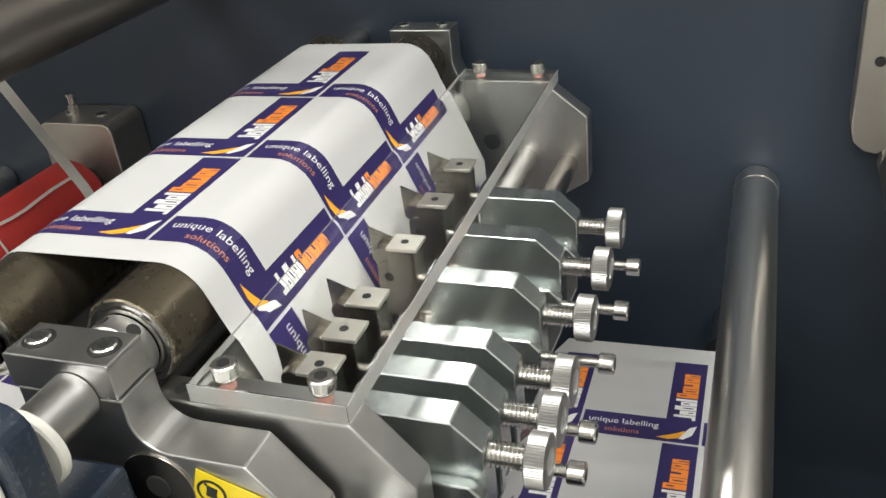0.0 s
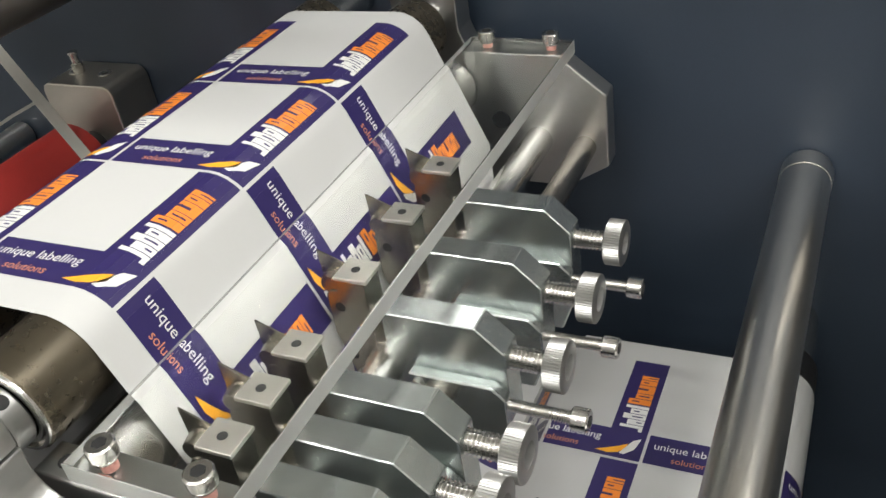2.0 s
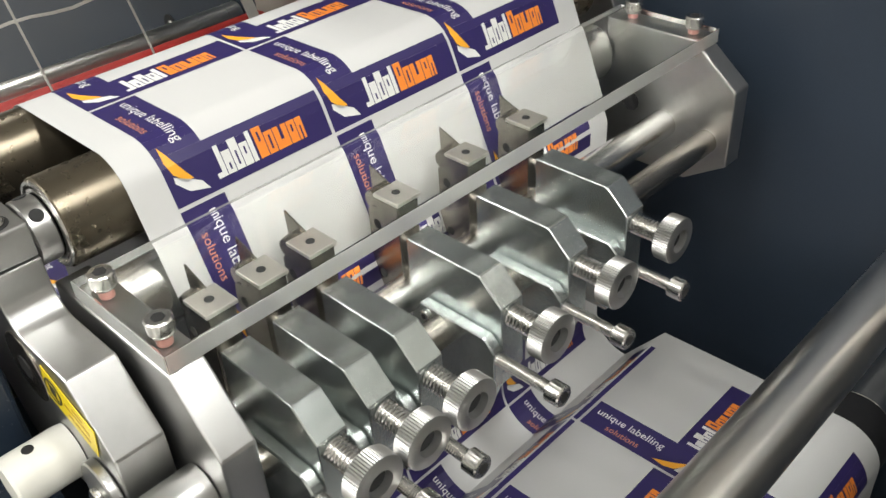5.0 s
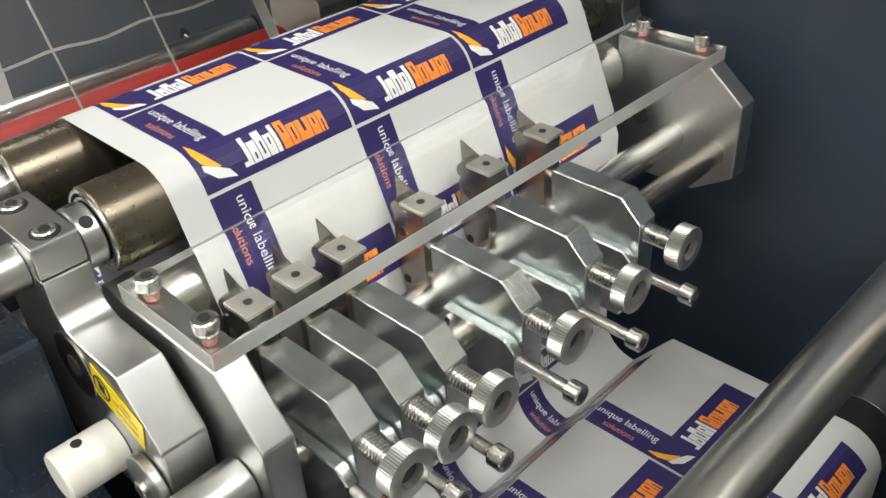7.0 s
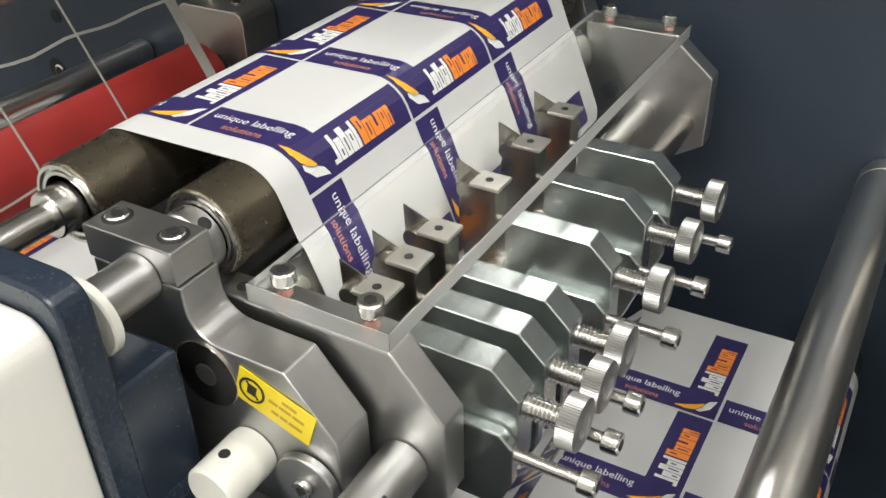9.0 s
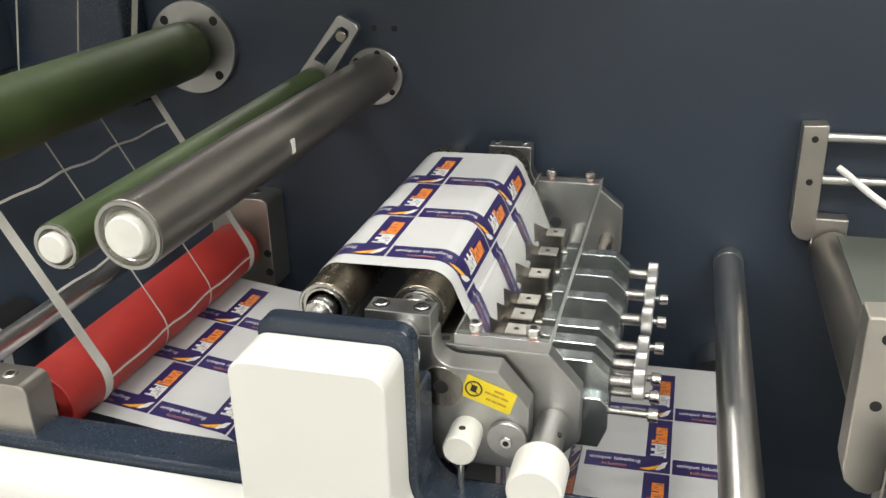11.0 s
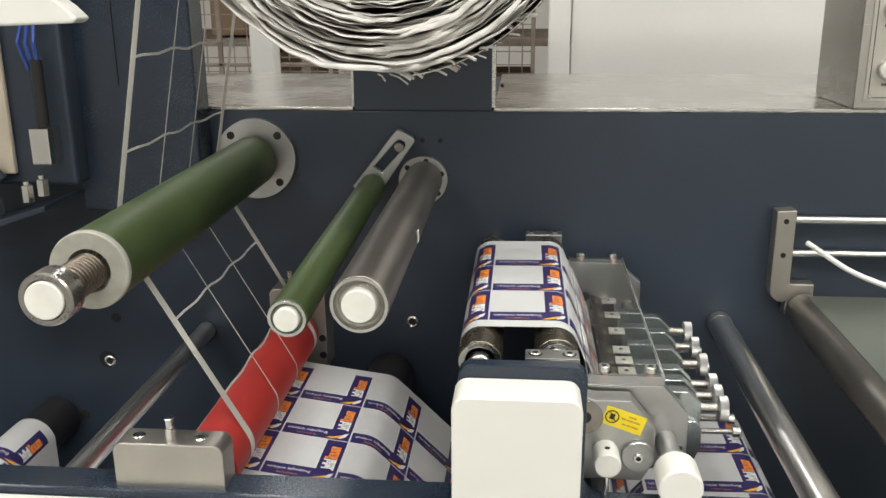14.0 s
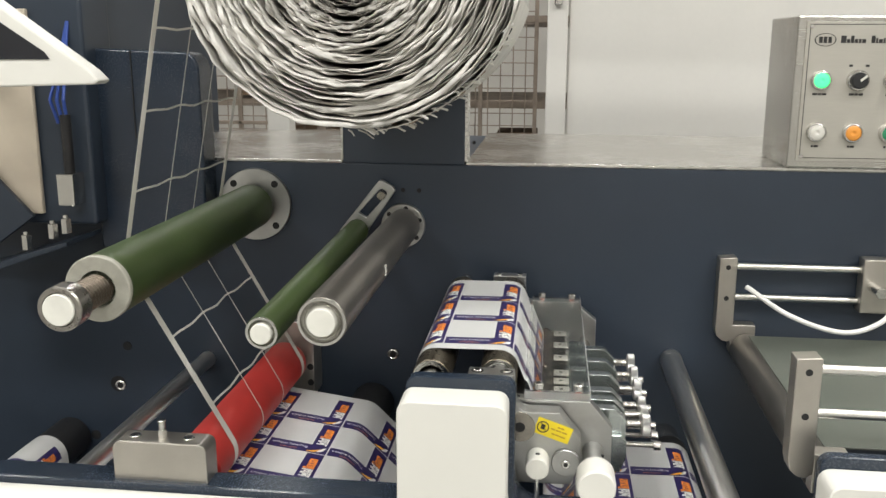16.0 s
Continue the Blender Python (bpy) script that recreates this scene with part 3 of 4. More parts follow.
def sticker():
    st = part("warning_sticker", box(-0.026, 0.026, -0.0004, 0, -0.0125, 0.0125), STICKER, None)
    st.parent = cp
    st.matrix_basis = Matrix.Translation(Vector((-0.2005, 0.2676, 1.0945)) - cp.location) @ pose(0, 0, 0, 0, 19, 0) @ Matrix.Diagonal((0.87, 1, 0.87, 1))
    bits = join(lathe([(-0.0007, 0.0072), (-0.0007, 0.0088), (-0.0003, 0.0088)], (-0.0155, 0, 0), "y", 32), box(-0.0185, -0.0125, -0.0007, -0.0003, -0.0035, 0.004), *[box(-0.0200 + 0.0012 * k, -0.0186 + 0.0012 * k, -0.00085, -0.0006, 0.0040 - 0.0012 * k, 0.0054 - 0.0012 * k) for k in range(8)])
    part("pictogram", bits, PRINT_BLACK, None).parent = st
    lines = join(box(0.004, 0.014, -0.0006, -0.0002, 0.0058, 0.0080), *[box(x, x + w, -0.0006, -0.0002, z, z + 0.0022) for z, ws in ((0.0008, ((-0.004, 0.006), (0.003, 0.008), (0.012, 0.008))), (-0.0062, ((-0.001, 0.005), (0.005, 0.005), (0.011, 0.009)))) for x, w in ws])
    part("print_line", lines, PRINT_OLIVE, None).parent = st
sticker()
cp.location.y += 0.004
kn = thing("knurled_knob", (-0.219, 0.245, 1.057), "small turned aluminium knob on the clamp plate", "knob")
part("body", lathe([(0.238, 0), (0.238, 0.0130), (0.2395, 0.0143), (0.268, 0.0143), (0.2715, 0.0138), (0.2715, 0)], (-0.219, 0, 1.057), "y", 60), CAPWHITE, kn)
part("grub_hole", rod((-0.219, 0.252, 1.057), "z", 0.0130, 0.0147, 0.0030, 16, 0.0002), RECESS_SHADE, kn)
part("stem", rod((-0.219, 0.245, 1.057), "z", -0.06, -0.01, 0.003, 12), STEEL, kn)
wd = thing("washer_disc", (-0.184, 0.26, 1.0535), "flat steel disc held by a socket screw", "disc")
part("disc", rod((-0.184, 0, 1.0535), "y", 0.266, 0.2715, 0.0178, 48, 0.0008), ALU, wd)
cap_screw(wd, (-0.184, 0.266, 1.0535), "y", -1, 0.0055, 0.0035)
bk = thing("hand_knob", (-0.147, 0.2, 1.050), "white turned hand-wheel knob on an aluminium spindle", "knob")
HX, HZ = -0.149, 1.056
part("spindle", rod((HX, 0, HZ), "y", 0.236, 0.3015, 0.0135, 48), ALU, bk)
part("grub_hole", rod((HX + 0.009, 0.268, HZ + 0.0075), "z", 0.001, 0.0032, 0.003, 12, 0.0001), RECESS_SHADE, bk)
part("grip", lathe([(0.198, 0), (0.198, 0.0205), (0.200, 0.0225), (0.205, 0.0230), (0.236, 0.0230), (0.2385, 0.0218), (0.2385, 0)], (HX, 0, HZ), "y", 72), WHITE, bk, "white round grip")

# ---- slitting station ----
ss = thing("slitter_frame", (-0.19, 0.53, 1.02), "machined steel side plates and shafts of the slitting station", "frame")
part("side_plate", prism([(-0.260, 1.122), (-0.155, 1.122), (-0.126, 1.088), (-0.126, 1.038), (-0.142, 1.020), (-0.263, 1.020)], 0.302, 0.321, 0.0012), ALU, ss)
part("tapped_hole", rod((-0.2475, 0.3115, 1.122), "z", -0.002, 0.0004, 0.0042, 20, 0.0001), RECESS_SHADE, ss)
part("side_plate", prism([(-0.238, 1.122), (-0.157, 1.122), (-0.1265, 1.097), (-0.1265, 1.037), (-0.160, 1.016), (-0.238, 1.016)], 0.738, 0.757, 0.0012), ALU, ss)
part("plate_bore", rod((-0.212, 0, 1.066), "y", 0.7372, 0.745, 0.0075, 24, 0.0003), RECESS_SHADE, ss)
part("upper_shaft", rod((-0.182, 0, 1.056), "y", 0.318, 0.742, 0.0112, 40), STEEL, ss)
part("lower_shaft", rod((-0.145, 0, 1.053), "y", 0.318, 0.742, 0.0092, 40), TOOL, ss)
pc = thing("cover_sheet", (-0.197, 0.53, 1.128), "clear acrylic guard sheet screwed over the slitting knives", "guard")
sheet = part("sheet", box(-0.238, -0.155, 0.3035, 0.7555, 1.1225, 1.1325, 0.0005, 1), ACRYLIC, pc)
sheet.visible_shadow = False
part("sawn_edge", box(-0.1549, -0.1545, 0.3036, 0.7554, 1.1226, 1.1324), SAWN, pc, "matt sawn edge")
sheet.data.materials.append(SAWN)
for poly_face in sheet.data.polygons:
    if poly_face.normal.x < -0.9:
        poly_face.material_index = 1
part("sawn_edge", box(-0.238, -0.155, 0.3028, 0.3034, 1.1226, 1.1324), SAWN, pc, "matt sawn edge")
for sx in (-0.2205, -0.1695):
    for sy in (0.3115, 0.7465):
        sc = cap_screw(pc, (sx, sy, 1.1345), "z", 1, 0.0066, 0.0072)
        part("washer", rod((sx, sy, 1.1327), "z", 0, 0.0016, 0.0058, 24, 0.0004), STEEL, sc)
        part("shank", rod((sx, sy, 1.1225), "z", 0.0004, 0.010, 0.0038, 16), RESIDUE, sc, "screw shank with red thread glue")


def knife_unit():
    """One slitting knife: block, holder, blade, thumb screw and stop screw, about y = 0."""
    k = thing("knife_unit", (-0.15, 0, 1.03), "zinc slitting knife block with knurled thumb screw and blade holder", "knife", "slitting knives")
    part("block", prism([(-0.176, 1.099), (-0.121, 1.099), (-0.1055, 1.084), (-0.1055, 1.038), (-0.112, 1.022), (-0.176, 1.022)], -0.0088, 0.0088, 0.0006, 1), ZINC, k)
    part("stop_plate", prism([(-0.161, 1.066), (-0.112, 1.066), (-0.1045, 1.0585), (-0.1045, 1.034), (-0.112, 1.014), (-0.161, 1.014)], -0.0165, -0.0091, 0.0009, 1), ZINC, k)
    cap_screw(k, (-0.156, -0.0165, 1.059), "y", -1, 0.0035, 0.002)
    ts = part("thumb_screw", thread((0, 0, 1.076), "x", -0.108, -0.083, 0.0068, 0.0021), STEEL, k, "bright threaded thumb screw")
    part("knurled_head", lathe([(-0.085, 0), (-0.085, 0.0125), (-0.0842, 0.0140), (-0.0748, 0.0140), (-0.0740, 0.0125), (-0.0740, 0.0070), (-0.0790, 0.0066), (-0.0790, 0)], (0, 0, 1.076), "x", 120, lambda i, d: 1.0 + (0.025 if i % 2 else -0.012)), ALU, ts, "knurled aluminium head")
    part("socket", rod((0, 0, 1.076), "x", -0.0788, -0.0782, 0.0064, 24, 0.0001), RECESS_SHADE, ts)
    st = part("stop_screw", thread((0, -0.0125, 1.053), "x", -0.108, -0.068, 0.0038, 0.0014), STEEL, k, "long socket screw")
    part("screw_head", rod((0, -0.0125, 1.053), "x", -0.070, -0.0605, 0.0064, 28, 0.0008), STEEL, st)
    part("socket", rod((0, -0.0125, 1.053), "x", -0.062, -0.0602, 0.0033, 6, 0.0001), RECESS_SHADE, st)
    for pz in (1.089, 1.068):
        part("pin", rod((0, 0, pz), "x", -0.186, -0.175, 0.0036, 20), STEEL, k)
    h = part("holder", prism([(-0.206, 1.103), (-0.2015, 1.1035), (-0.2005, 1.112), (-0.183, 1.112), (-0.183, 1.040), (-0.200, 1.044), (-0.209, 1.072), (-0.209, 1.100)], -0.0070, 0.0090, 0.0006), TOOL, k, "dull tool-steel blade holder")
    part("clamp_pad", box(-0.2005, -0.1805, -0.0090, 0.0095, 1.112, 1.1145, 0.0004), PADSTEEL, h)
    part("pad_hole", rod((-0.191, 0, 1.1145), "z", -0.001, 0.0003, 0.0026, 16, 0.0001), RECESS_SHADE, h)
    part("side_bore", rod((-0.2015, 0, 1.0925), "y", -0.0072, 0.001, 0.0031, 16, 0.0001), RECESS_SHADE, h)
    part("side_bore", rod((-0.2005, 0, 1.062), "y", -0.0072, 0.001, 0.0031, 16, 0.0001), RECESS_SHADE, h)
    part("boss", lathe([(-0.006, 0), (-0.006, 0.0055), (-0.002, 0.0065), (0.003, 0.0065)], (-0.206, 0, 1.106), "y", 24), TOOL, h)
    part("blade", prism([(-0.2165, 1.121), (-0.2155, 1.098), (-0.199, 1.105), (-0.197, 1.1135)], 0.0035, 0.0045), TOOL, k, "thin triangular slitting blade")
    return k


unit = knife_unit()
unit.location.y = 0.347
for ky in (0.378, 0.410, 0.472, 0.530, 0.586):
    copy_thing(unit, Matrix.Translation((-0.15, ky, 1.03)))

rc = thing("rear_clamp", (-0.28, 0.76, 1.1), "machined steel clamp plate at the rear of the draw rollers", "plate")
part("plate", prism([(-0.307, 1.04), (-0.307, 1.166), (-0.250, 1.166), (-0.250, 1.135), (-0.245, 1.122), (-0.235, 1.117), (-0.235, 1.04)], 0.760, 0.785, 0.001), ALU, rc)
for bx in (-0.297, -0.261):
    cap_screw(rc, (bx, 0.7725, 1.166), "z", 1, 0.005, 0.002)
part("bearing_shaft", rod((AX, 0, AZ), "y", 0.735, PANEL - 0.001, 0.012, 32), STEEL, rc)
part("bearing_shaft", rod((BX, 0, BZ), "y", 0.735, 0.762, 0.010, 32), STEEL, rc)


# ---- printed web: paths ----
WY0, WY1 = 0.347, 0.706          # edges of the web
PITCH, LANE, LANE0 = 0.0955, 0.1065, 0.3675
SLICES = 16


def arc(c, r, a0, a1, step=7.5):
    n = max(2, int(abs(a1 - a0) / step))
    return [(c[0] + r * math.cos(radians(a0 + (a1 - a0) * k / n)), c[1] + r * math.sin(radians(a0 + (a1 - a0) * k / n))) for k in range(n + 1)]


MAIN = [(AX - NR, 0.62)] + arc((AX, AZ), NR, 180, 90.7) + arc((BX, BZ), NR, 90.7, 23) + [(-0.2105, 1.062)] + arc((-0.178, 0.876), 0.032, 180, 270) + [(-0.142, 0.889)] + arc((DX, DZ), DR, 90, 0) + [(DX + DR, 0.60)]
FEED = [(EX - 0.16, 0.58)] + arc((EX, EZ), ER, 150, 0) + arc((-1.065, 0.62), 0.04, 180, 300) + [(-0.95, 0.64), (-0.79, 0.915), (RX - 0.012, RZ - RR - 0.0004)] + arc((FX, FZ), FR, 86, 45) + [(-0.33, 0.76), (-0.20, 0.63)]


class Way:
    """A path of the web in (x, z), by its length."""

    def __init__(self, pts):
        self.p = [Vector(q) for q in pts]
        self.s = [0.0]
        for a, b in zip(self.p, self.p[1:]):
            self.s.append(self.s[-1] + (b - a).length)
        self.length = self.s[-1]

    def at(self, s):
        s = min(max(s, 0.0), self.length)
        i = 0
        while i < len(self.s) - 2 and self.s[i + 1] < s:
            i += 1
        a, b = self.p[i], self.p[i + 1]
        f = (s - self.s[i]) / (self.s[i + 1] - self.s[i])
        return a.lerp(b, f)

    def place(self, s, d):
        """The place and lean of a rigid slice of length d that begins at s."""
        a, b = self.at(s), self.at(s + d)
        if (b - a).length < d * 0.5:
            a, b = (self.at(0), self.at(d)) if s < self.length / 2 else (self.at(self.length - d), self.at(self.length))
        t = (b - a).normalized()
        return (a + b) / 2, math.degrees(math.atan2(-t.y, t.x))


def ribbon(pts, y0, y1, th=0.00018):
    bm = bmesh.new()
    n = len(pts)
    rows = []
    for i, p in enumerate(pts):
        a, b = Vector(pts[max(i - 1, 0)]), Vector(pts[min(i + 1, n - 1)])
        t = (b - a).normalized()
        m = Vector((-t.y, t.x)) * th
        rows.append([bm.verts.new(c) for c in ((p[0], y0, p[1]), (p[0], y1, p[1]), (p[0] - m.x, y1, p[1] - m.y), (p[0] - m.x, y0, p[1] - m.y))])
    for a, b in zip(rows, rows[1:]):
        for k in range(4):
            bm.faces.new((a[k], a[(k + 1) % 4], b[(k + 1) % 4], b[k]))
    return bm


# ---- printed web: artwork of one label, in (along the web, across it) ----
def letters(text, size, shear=0.0):
    cu = bpy.data.curves.new("letters", "FONT")
    cu.body, cu.size, cu.resolution_u, cu.shear = text, size, 3, shear
    ob = new("letters", cu)
    dg = bpy.context.evaluated_depsgraph_get()
    me = bpy.data.meshes.new_from_object(ob.evaluated_get(dg))
    bm = bmesh.new()
    bm.from_mesh(me)
    bpy.data.objects.remove(ob)
    bpy.data.meshes.remove(me)
    bpy.data.curves.remove(cu)
    bmesh.ops.triangulate(bm, faces=bm.faces)
    return bm


def fitted(bm, u0, u1, v0, turned=False, height=None):
    """Moves flat letters so that they run from u0 to u1 (across the web when turned)."""
    xs = [v.co.x for v in bm.verts]
    k = (u1 - u0) / (max(xs) - min(xs))
    lo = min(xs)
    for v in bm.verts:
        a, b = (v.co.x - lo) * k, v.co.y * k
        v.co = Vector((v0 - b, u0 + a, 0)) if turned else Vector((u0 + a, v0 + b, 0))
    return bm


def poly(points):
    bm = bmesh.new()
    f = bm.faces.new([bm.verts.new((u, v, 0)) for u, v in points])
    bmesh.ops.triangulate(bm, faces=[f])
    return bm


def blocks(spec, v0, base_u):
    """A word drawn as plain upright blocks: (width, height) each, along v, with their feet at base_u."""
    out = []
    v = v0
    for w, h in spec:
        out.append(poly([(base_u, v), (base_u, v + w), (base_u - h, v + w), (base_u - h, v)]))
        v += w + 0.0005
    return join(*out)


def slots(spec, v0, base_u):
    """Narrow navy slots in such blocks: (width, height, slot from, slot to), feet at base_u."""
    out = []
    v = v0
    for w, a, b in spec:
        if b > a:
            out.append(poly([(base_u - a, v + w * 0.40), (base_u - a, v + w * 0.62), (base_u - b, v + w * 0.62), (base_u - b, v + w * 0.40)]))
        v += w + 0.0005
    return join(*out)


BW = 0.0275      # width of the navy bands
LL, LW = PITCH - 0.0022, LANE - 0.0022
ART = [
    (INK_NAVY, 0.00022, join(poly([(0, 0), (LL, 0), (LL, BW), (0, BW)]), poly([(LL - BW, BW), (LL, BW), (LL, LW), (LL - BW, LW)]))),
    (INK_WHITE, 0.00032, fitted(letters("unique labelling", 0.01), 0.0050, 0.0610, 0.0148)),
    (INK_TAN, 0.00032, fitted(letters("solutions", 0.01), 0.0190, 0.0465, 0.0048)),
    (INK_WHITE, 0.00034, blocks([(0.0028, 0.0172), (0.0052, 0.0128), (0.0052, 0.0172), (0.0052, 0.0128), (0.0028, 0.0172)], 0.0310, LL - 0.0050)),
    (INK_WHITE, 0.00034, poly([(LL - 0.0050, 0.0280), (LL - 0.0050, 0.0312), (LL - 0.0078, 0.0312), (LL - 0.0078, 0.0280)])),
    (INK_NAVY, 0.00042, slots([(0.0028, 0, 0), (0.0052, 0.0020, 0.0058), (0.0052, 0.0025, 0.0105), (0.0052, 0.0062, 0.0105)], 0.0310, LL - 0.0050)),
    (INK_ORANGE, 0.00034, blocks([(0.0058, 0.0172), (0.0056, 0.0128), (0.0090, 0.0128), (0.0054, 0.0128), (0.0044, 0.0128)], 0.0558, LL - 0.0050)),
    (INK_NAVY, 0.00042, slots([(0.0058, 0.0090, 0.0145), (0.0056, 0.0025, 0.0105), (0.0090, 0.0050, 0.0128), (0.0054, 0.0062, 0.0105), (0.0044, 0.0, 0.0080)], 0.0558, LL - 0.0050)),
    (INK_YELLOW, 0.00034, poly([(LL - 0.0335, 0.0042), (LL - 0.0240, 0.0030), (LL - 0.0170, 0.0050), (LL - 0.0120, 0.0100), (LL - 0.0115, 0.0150), (LL - 0.0170, 0.0115), (LL - 0.0240, 0.0080)])),
    (INK_WHITE, 0.00036, poly([(LL - 0.0125, 0.0042), (LL - 0.0060, 0.0100), (LL - 0.0030, 0.0215), (LL - 0.0085, 0.0185), (LL - 0.0105, 0.0150), (LL - 0.0112, 0.0095), (LL - 0.0160, 0.0046)])),
]
INKS = [INK_NAVY, INK_WHITE, INK_TAN, INK_ORANGE, INK_YELLOW]


def slice_meshes():
    """The artwork cut across the web into short rigid slices, the three lanes side by side."""
    d = PITCH / SLICES
    out = []
    for k in range(SLICES):
        u0, u1 = k * d, (k + 1) * d
        verts, faces, mats = [], [], []
        for mat, lift, art in ART:
            bm = art.copy()
            for co, no in (((u0, 0, 0), (-1, 0, 0)), ((u1, 0, 0), (1, 0, 0))):
                bmesh.ops.bisect_plane(bm, geom=bm.verts[:] + bm.edges[:] + bm.faces[:], dist=1e-7, plane_co=co, plane_no=no, clear_outer=True)
            bm.verts.index_update()
            for lane in range(3):
                off = len(verts)
                verts += [(v.co.x - u0 - d / 2, v.co.y + LANE0 + lane * LANE, lift) for v in bm.verts]
                for f in bm.faces:
                    ids = [v.index + off for v in f.verts]
                    faces.append(ids if f.normal.z > 0 else ids[::-1])
                    mats.append(INKS.index(mat))
            bm.free()
        me = bpy.data.meshes.new("printed_strip")
        me.from_pydata(verts, [], faces)
        for m in INKS:
            me.materials.append(m)
        me.polygons.foreach_set("material_index", mats)
        out.append(me)
    return out


# length of web that has run past, by the second
RUN = [(0, 0.0000), (0.6, 0.0460), (1.2, 0.0880), (1.8, 0.1275), (2.4, 0.1620), (3, 0.2060), (3.5, 0.2445), (4, 0.2750), (4.6, 0.3207), (5.4, 0.3924),
       (6.3, 0.4790), (6.6, 0.5055), (7, 0.5340), (7.5, 0.5585), (8, 0.5818), (8.2, 0.5900), (9.2, 0.6441), (10.3, 0.7035), (10.6, 0.7200), (11, 0.7355),
       (11.5, 0.7540), (12, 0.7741), (12.5, 0.7982), (13, 0.8319), (13.4, 0.8685), (13.7, 0.8891), (14, 0.8967), (14.4, 0.9107), (15, 0.9352), (15.4, 0.9547),
       (16, 0.9937)]


def run(t):
    """The run at t seconds, smoothly from row to row."""
    i = 0
    while i < len(RUN) - 2 and RUN[i + 1][0] < t:
        i += 1

    def slope(k):
        a, b = RUN[max(k - 1, 0)], RUN[min(k + 1, len(RUN) - 1)]
        return (b[1] - a[1]) / (b[0] - a[0])

    (a, p), (b, q) = RUN[i], RUN[i + 1]
    h, f = b - a, (t - a) / (b - a)
    return (2 * f ** 3 - 3 * f ** 2 + 1) * p + (f ** 3 - 2 * f ** 2 + f) * h * slope(i) + (3 * f ** 2 - 2 * f ** 3) * q + (f ** 3 - f ** 2) * h * slope(i + 1)


MAIN_WAY, FEED_WAY = Way(MAIN), Way(FEED)
STRIPS = []


def lay_web(name, way, pts, phase, label, meshes):
    """A white web along its path, with the slices of print that travel on it."""
    web = thing(name, (0, 0, 0), label, "label web")
    part("liner", ribbon(pts, WY0, WY1), PAPER, web, "glossy white label paper", smooth=60)
    d = PITCH / SLICES
    first = -int((RUN[-1][1] + 0.1) / d)
    for k in range(first, int(way.length / d) + 2):
        s0 = phase + k * d
        if s0 + RUN[-1][1] < 0.12 or s0 > way.length - 0.05:
            continue
        me = meshes[k % SLICES]
        if not len(me.polygons):
            continue
        ob = tagged(new("printed_strip", me), "", "", "", "stuff")
        ob.parent = web
        STRIPS.append((ob, way, s0, d))
    return web


MESHES = slice_meshes()
MAIN_PHASE = 0.0578
FEED_PHASE = 0.0469
lay_web("slit_label_web", MAIN_WAY, MAIN, MAIN_PHASE, "white web printed with navy labels over the draw rollers", MESHES)
lay_web("feed_label_web", FEED_WAY, FEED, FEED_PHASE, "white web printed with navy labels under the red roller", MESHES)

# ---- waste matrix: two broad edge strips, two thin strips and travelling rungs ----
LIFT = [(-0.673, RZ - RR - 0.0006)] + arc((RX, RZ), RR + 0.0006, -70, 27) + arc((GX + 0.006, GZ), GR + 0.0006, 205, 170) + [(-0.700, 1.690)]
LIFT_WAY = Way(LIFT)
wm = thing("waste_matrix", (0, 0, 0), "peeled white label waste lattice running up to the rewind coil", "paper waste")
for y0, y1 in ((WY0 - 0.001, WY0 + 0.0125), (WY1 - 0.0125, WY1 + 0.001)):
    part("edge_strip", ribbon(LIFT, y0, y1, 0.0003), WASTE, wm)
for yy in (LANE0 + LANE - 0.0011, LANE0 + 2 * LANE - 0.0011):
    part("thin_strip", ribbon(LIFT, yy - 0.0012, yy + 0.0012, 0.0003), WASTE, wm)
RUNGS = []
def rung_mesh():
    bm = bmesh.new()
    n = 18
    rows = []
    for i in range(n + 1):
        y = WY0 + (WY1 - WY0) * i / n
        wv = 0.0022 * math.sin(i * 1.25) * math.sin(math.pi * i / n)
        rows.append([bm.verts.new((dx + wv, y, dz)) for dx, dz in ((-0.0015, 0.0004), (0.0015, 0.0004), (0.0015, 0.0001), (-0.0015, 0.0001))])
    for a, b in zip(rows, rows[1:]):
        for k in range(4):
            bm.faces.new((a[k], a[(k + 1) % 4], b[(k + 1) % 4], b[k]))
    bm.faces.new(rows[0])
    bm.faces.new(rows[-1][::-1])
    me = bpy.data.meshes.new("cross_strip")
    bm.to_mesh(me)
    bm.free()
    me.materials.append(WASTE)
    return me
RUNG = rung_mesh()
RUNG_PHASE, RUNG_STEP, STRETCH = 0.0865, 0.1090, 1.14     # the peeled lattice is drawn out by its pull
for k in range(-13, 10):
    s0 = RUNG_PHASE + k * RUNG_STEP
    if s0 > LIFT_WAY.length - 0.01 or s0 + STRETCH * RUN[-1][1] < 0.02:
        continue
    ob = new("cross_strip", RUNG)
    ob.parent = wm
    RUNGS.append((ob, LIFT_WAY, s0, 0.003))

# ---- rewind coil of waste ----
KX, KZ, KR = -0.467, 1.674, 0.216
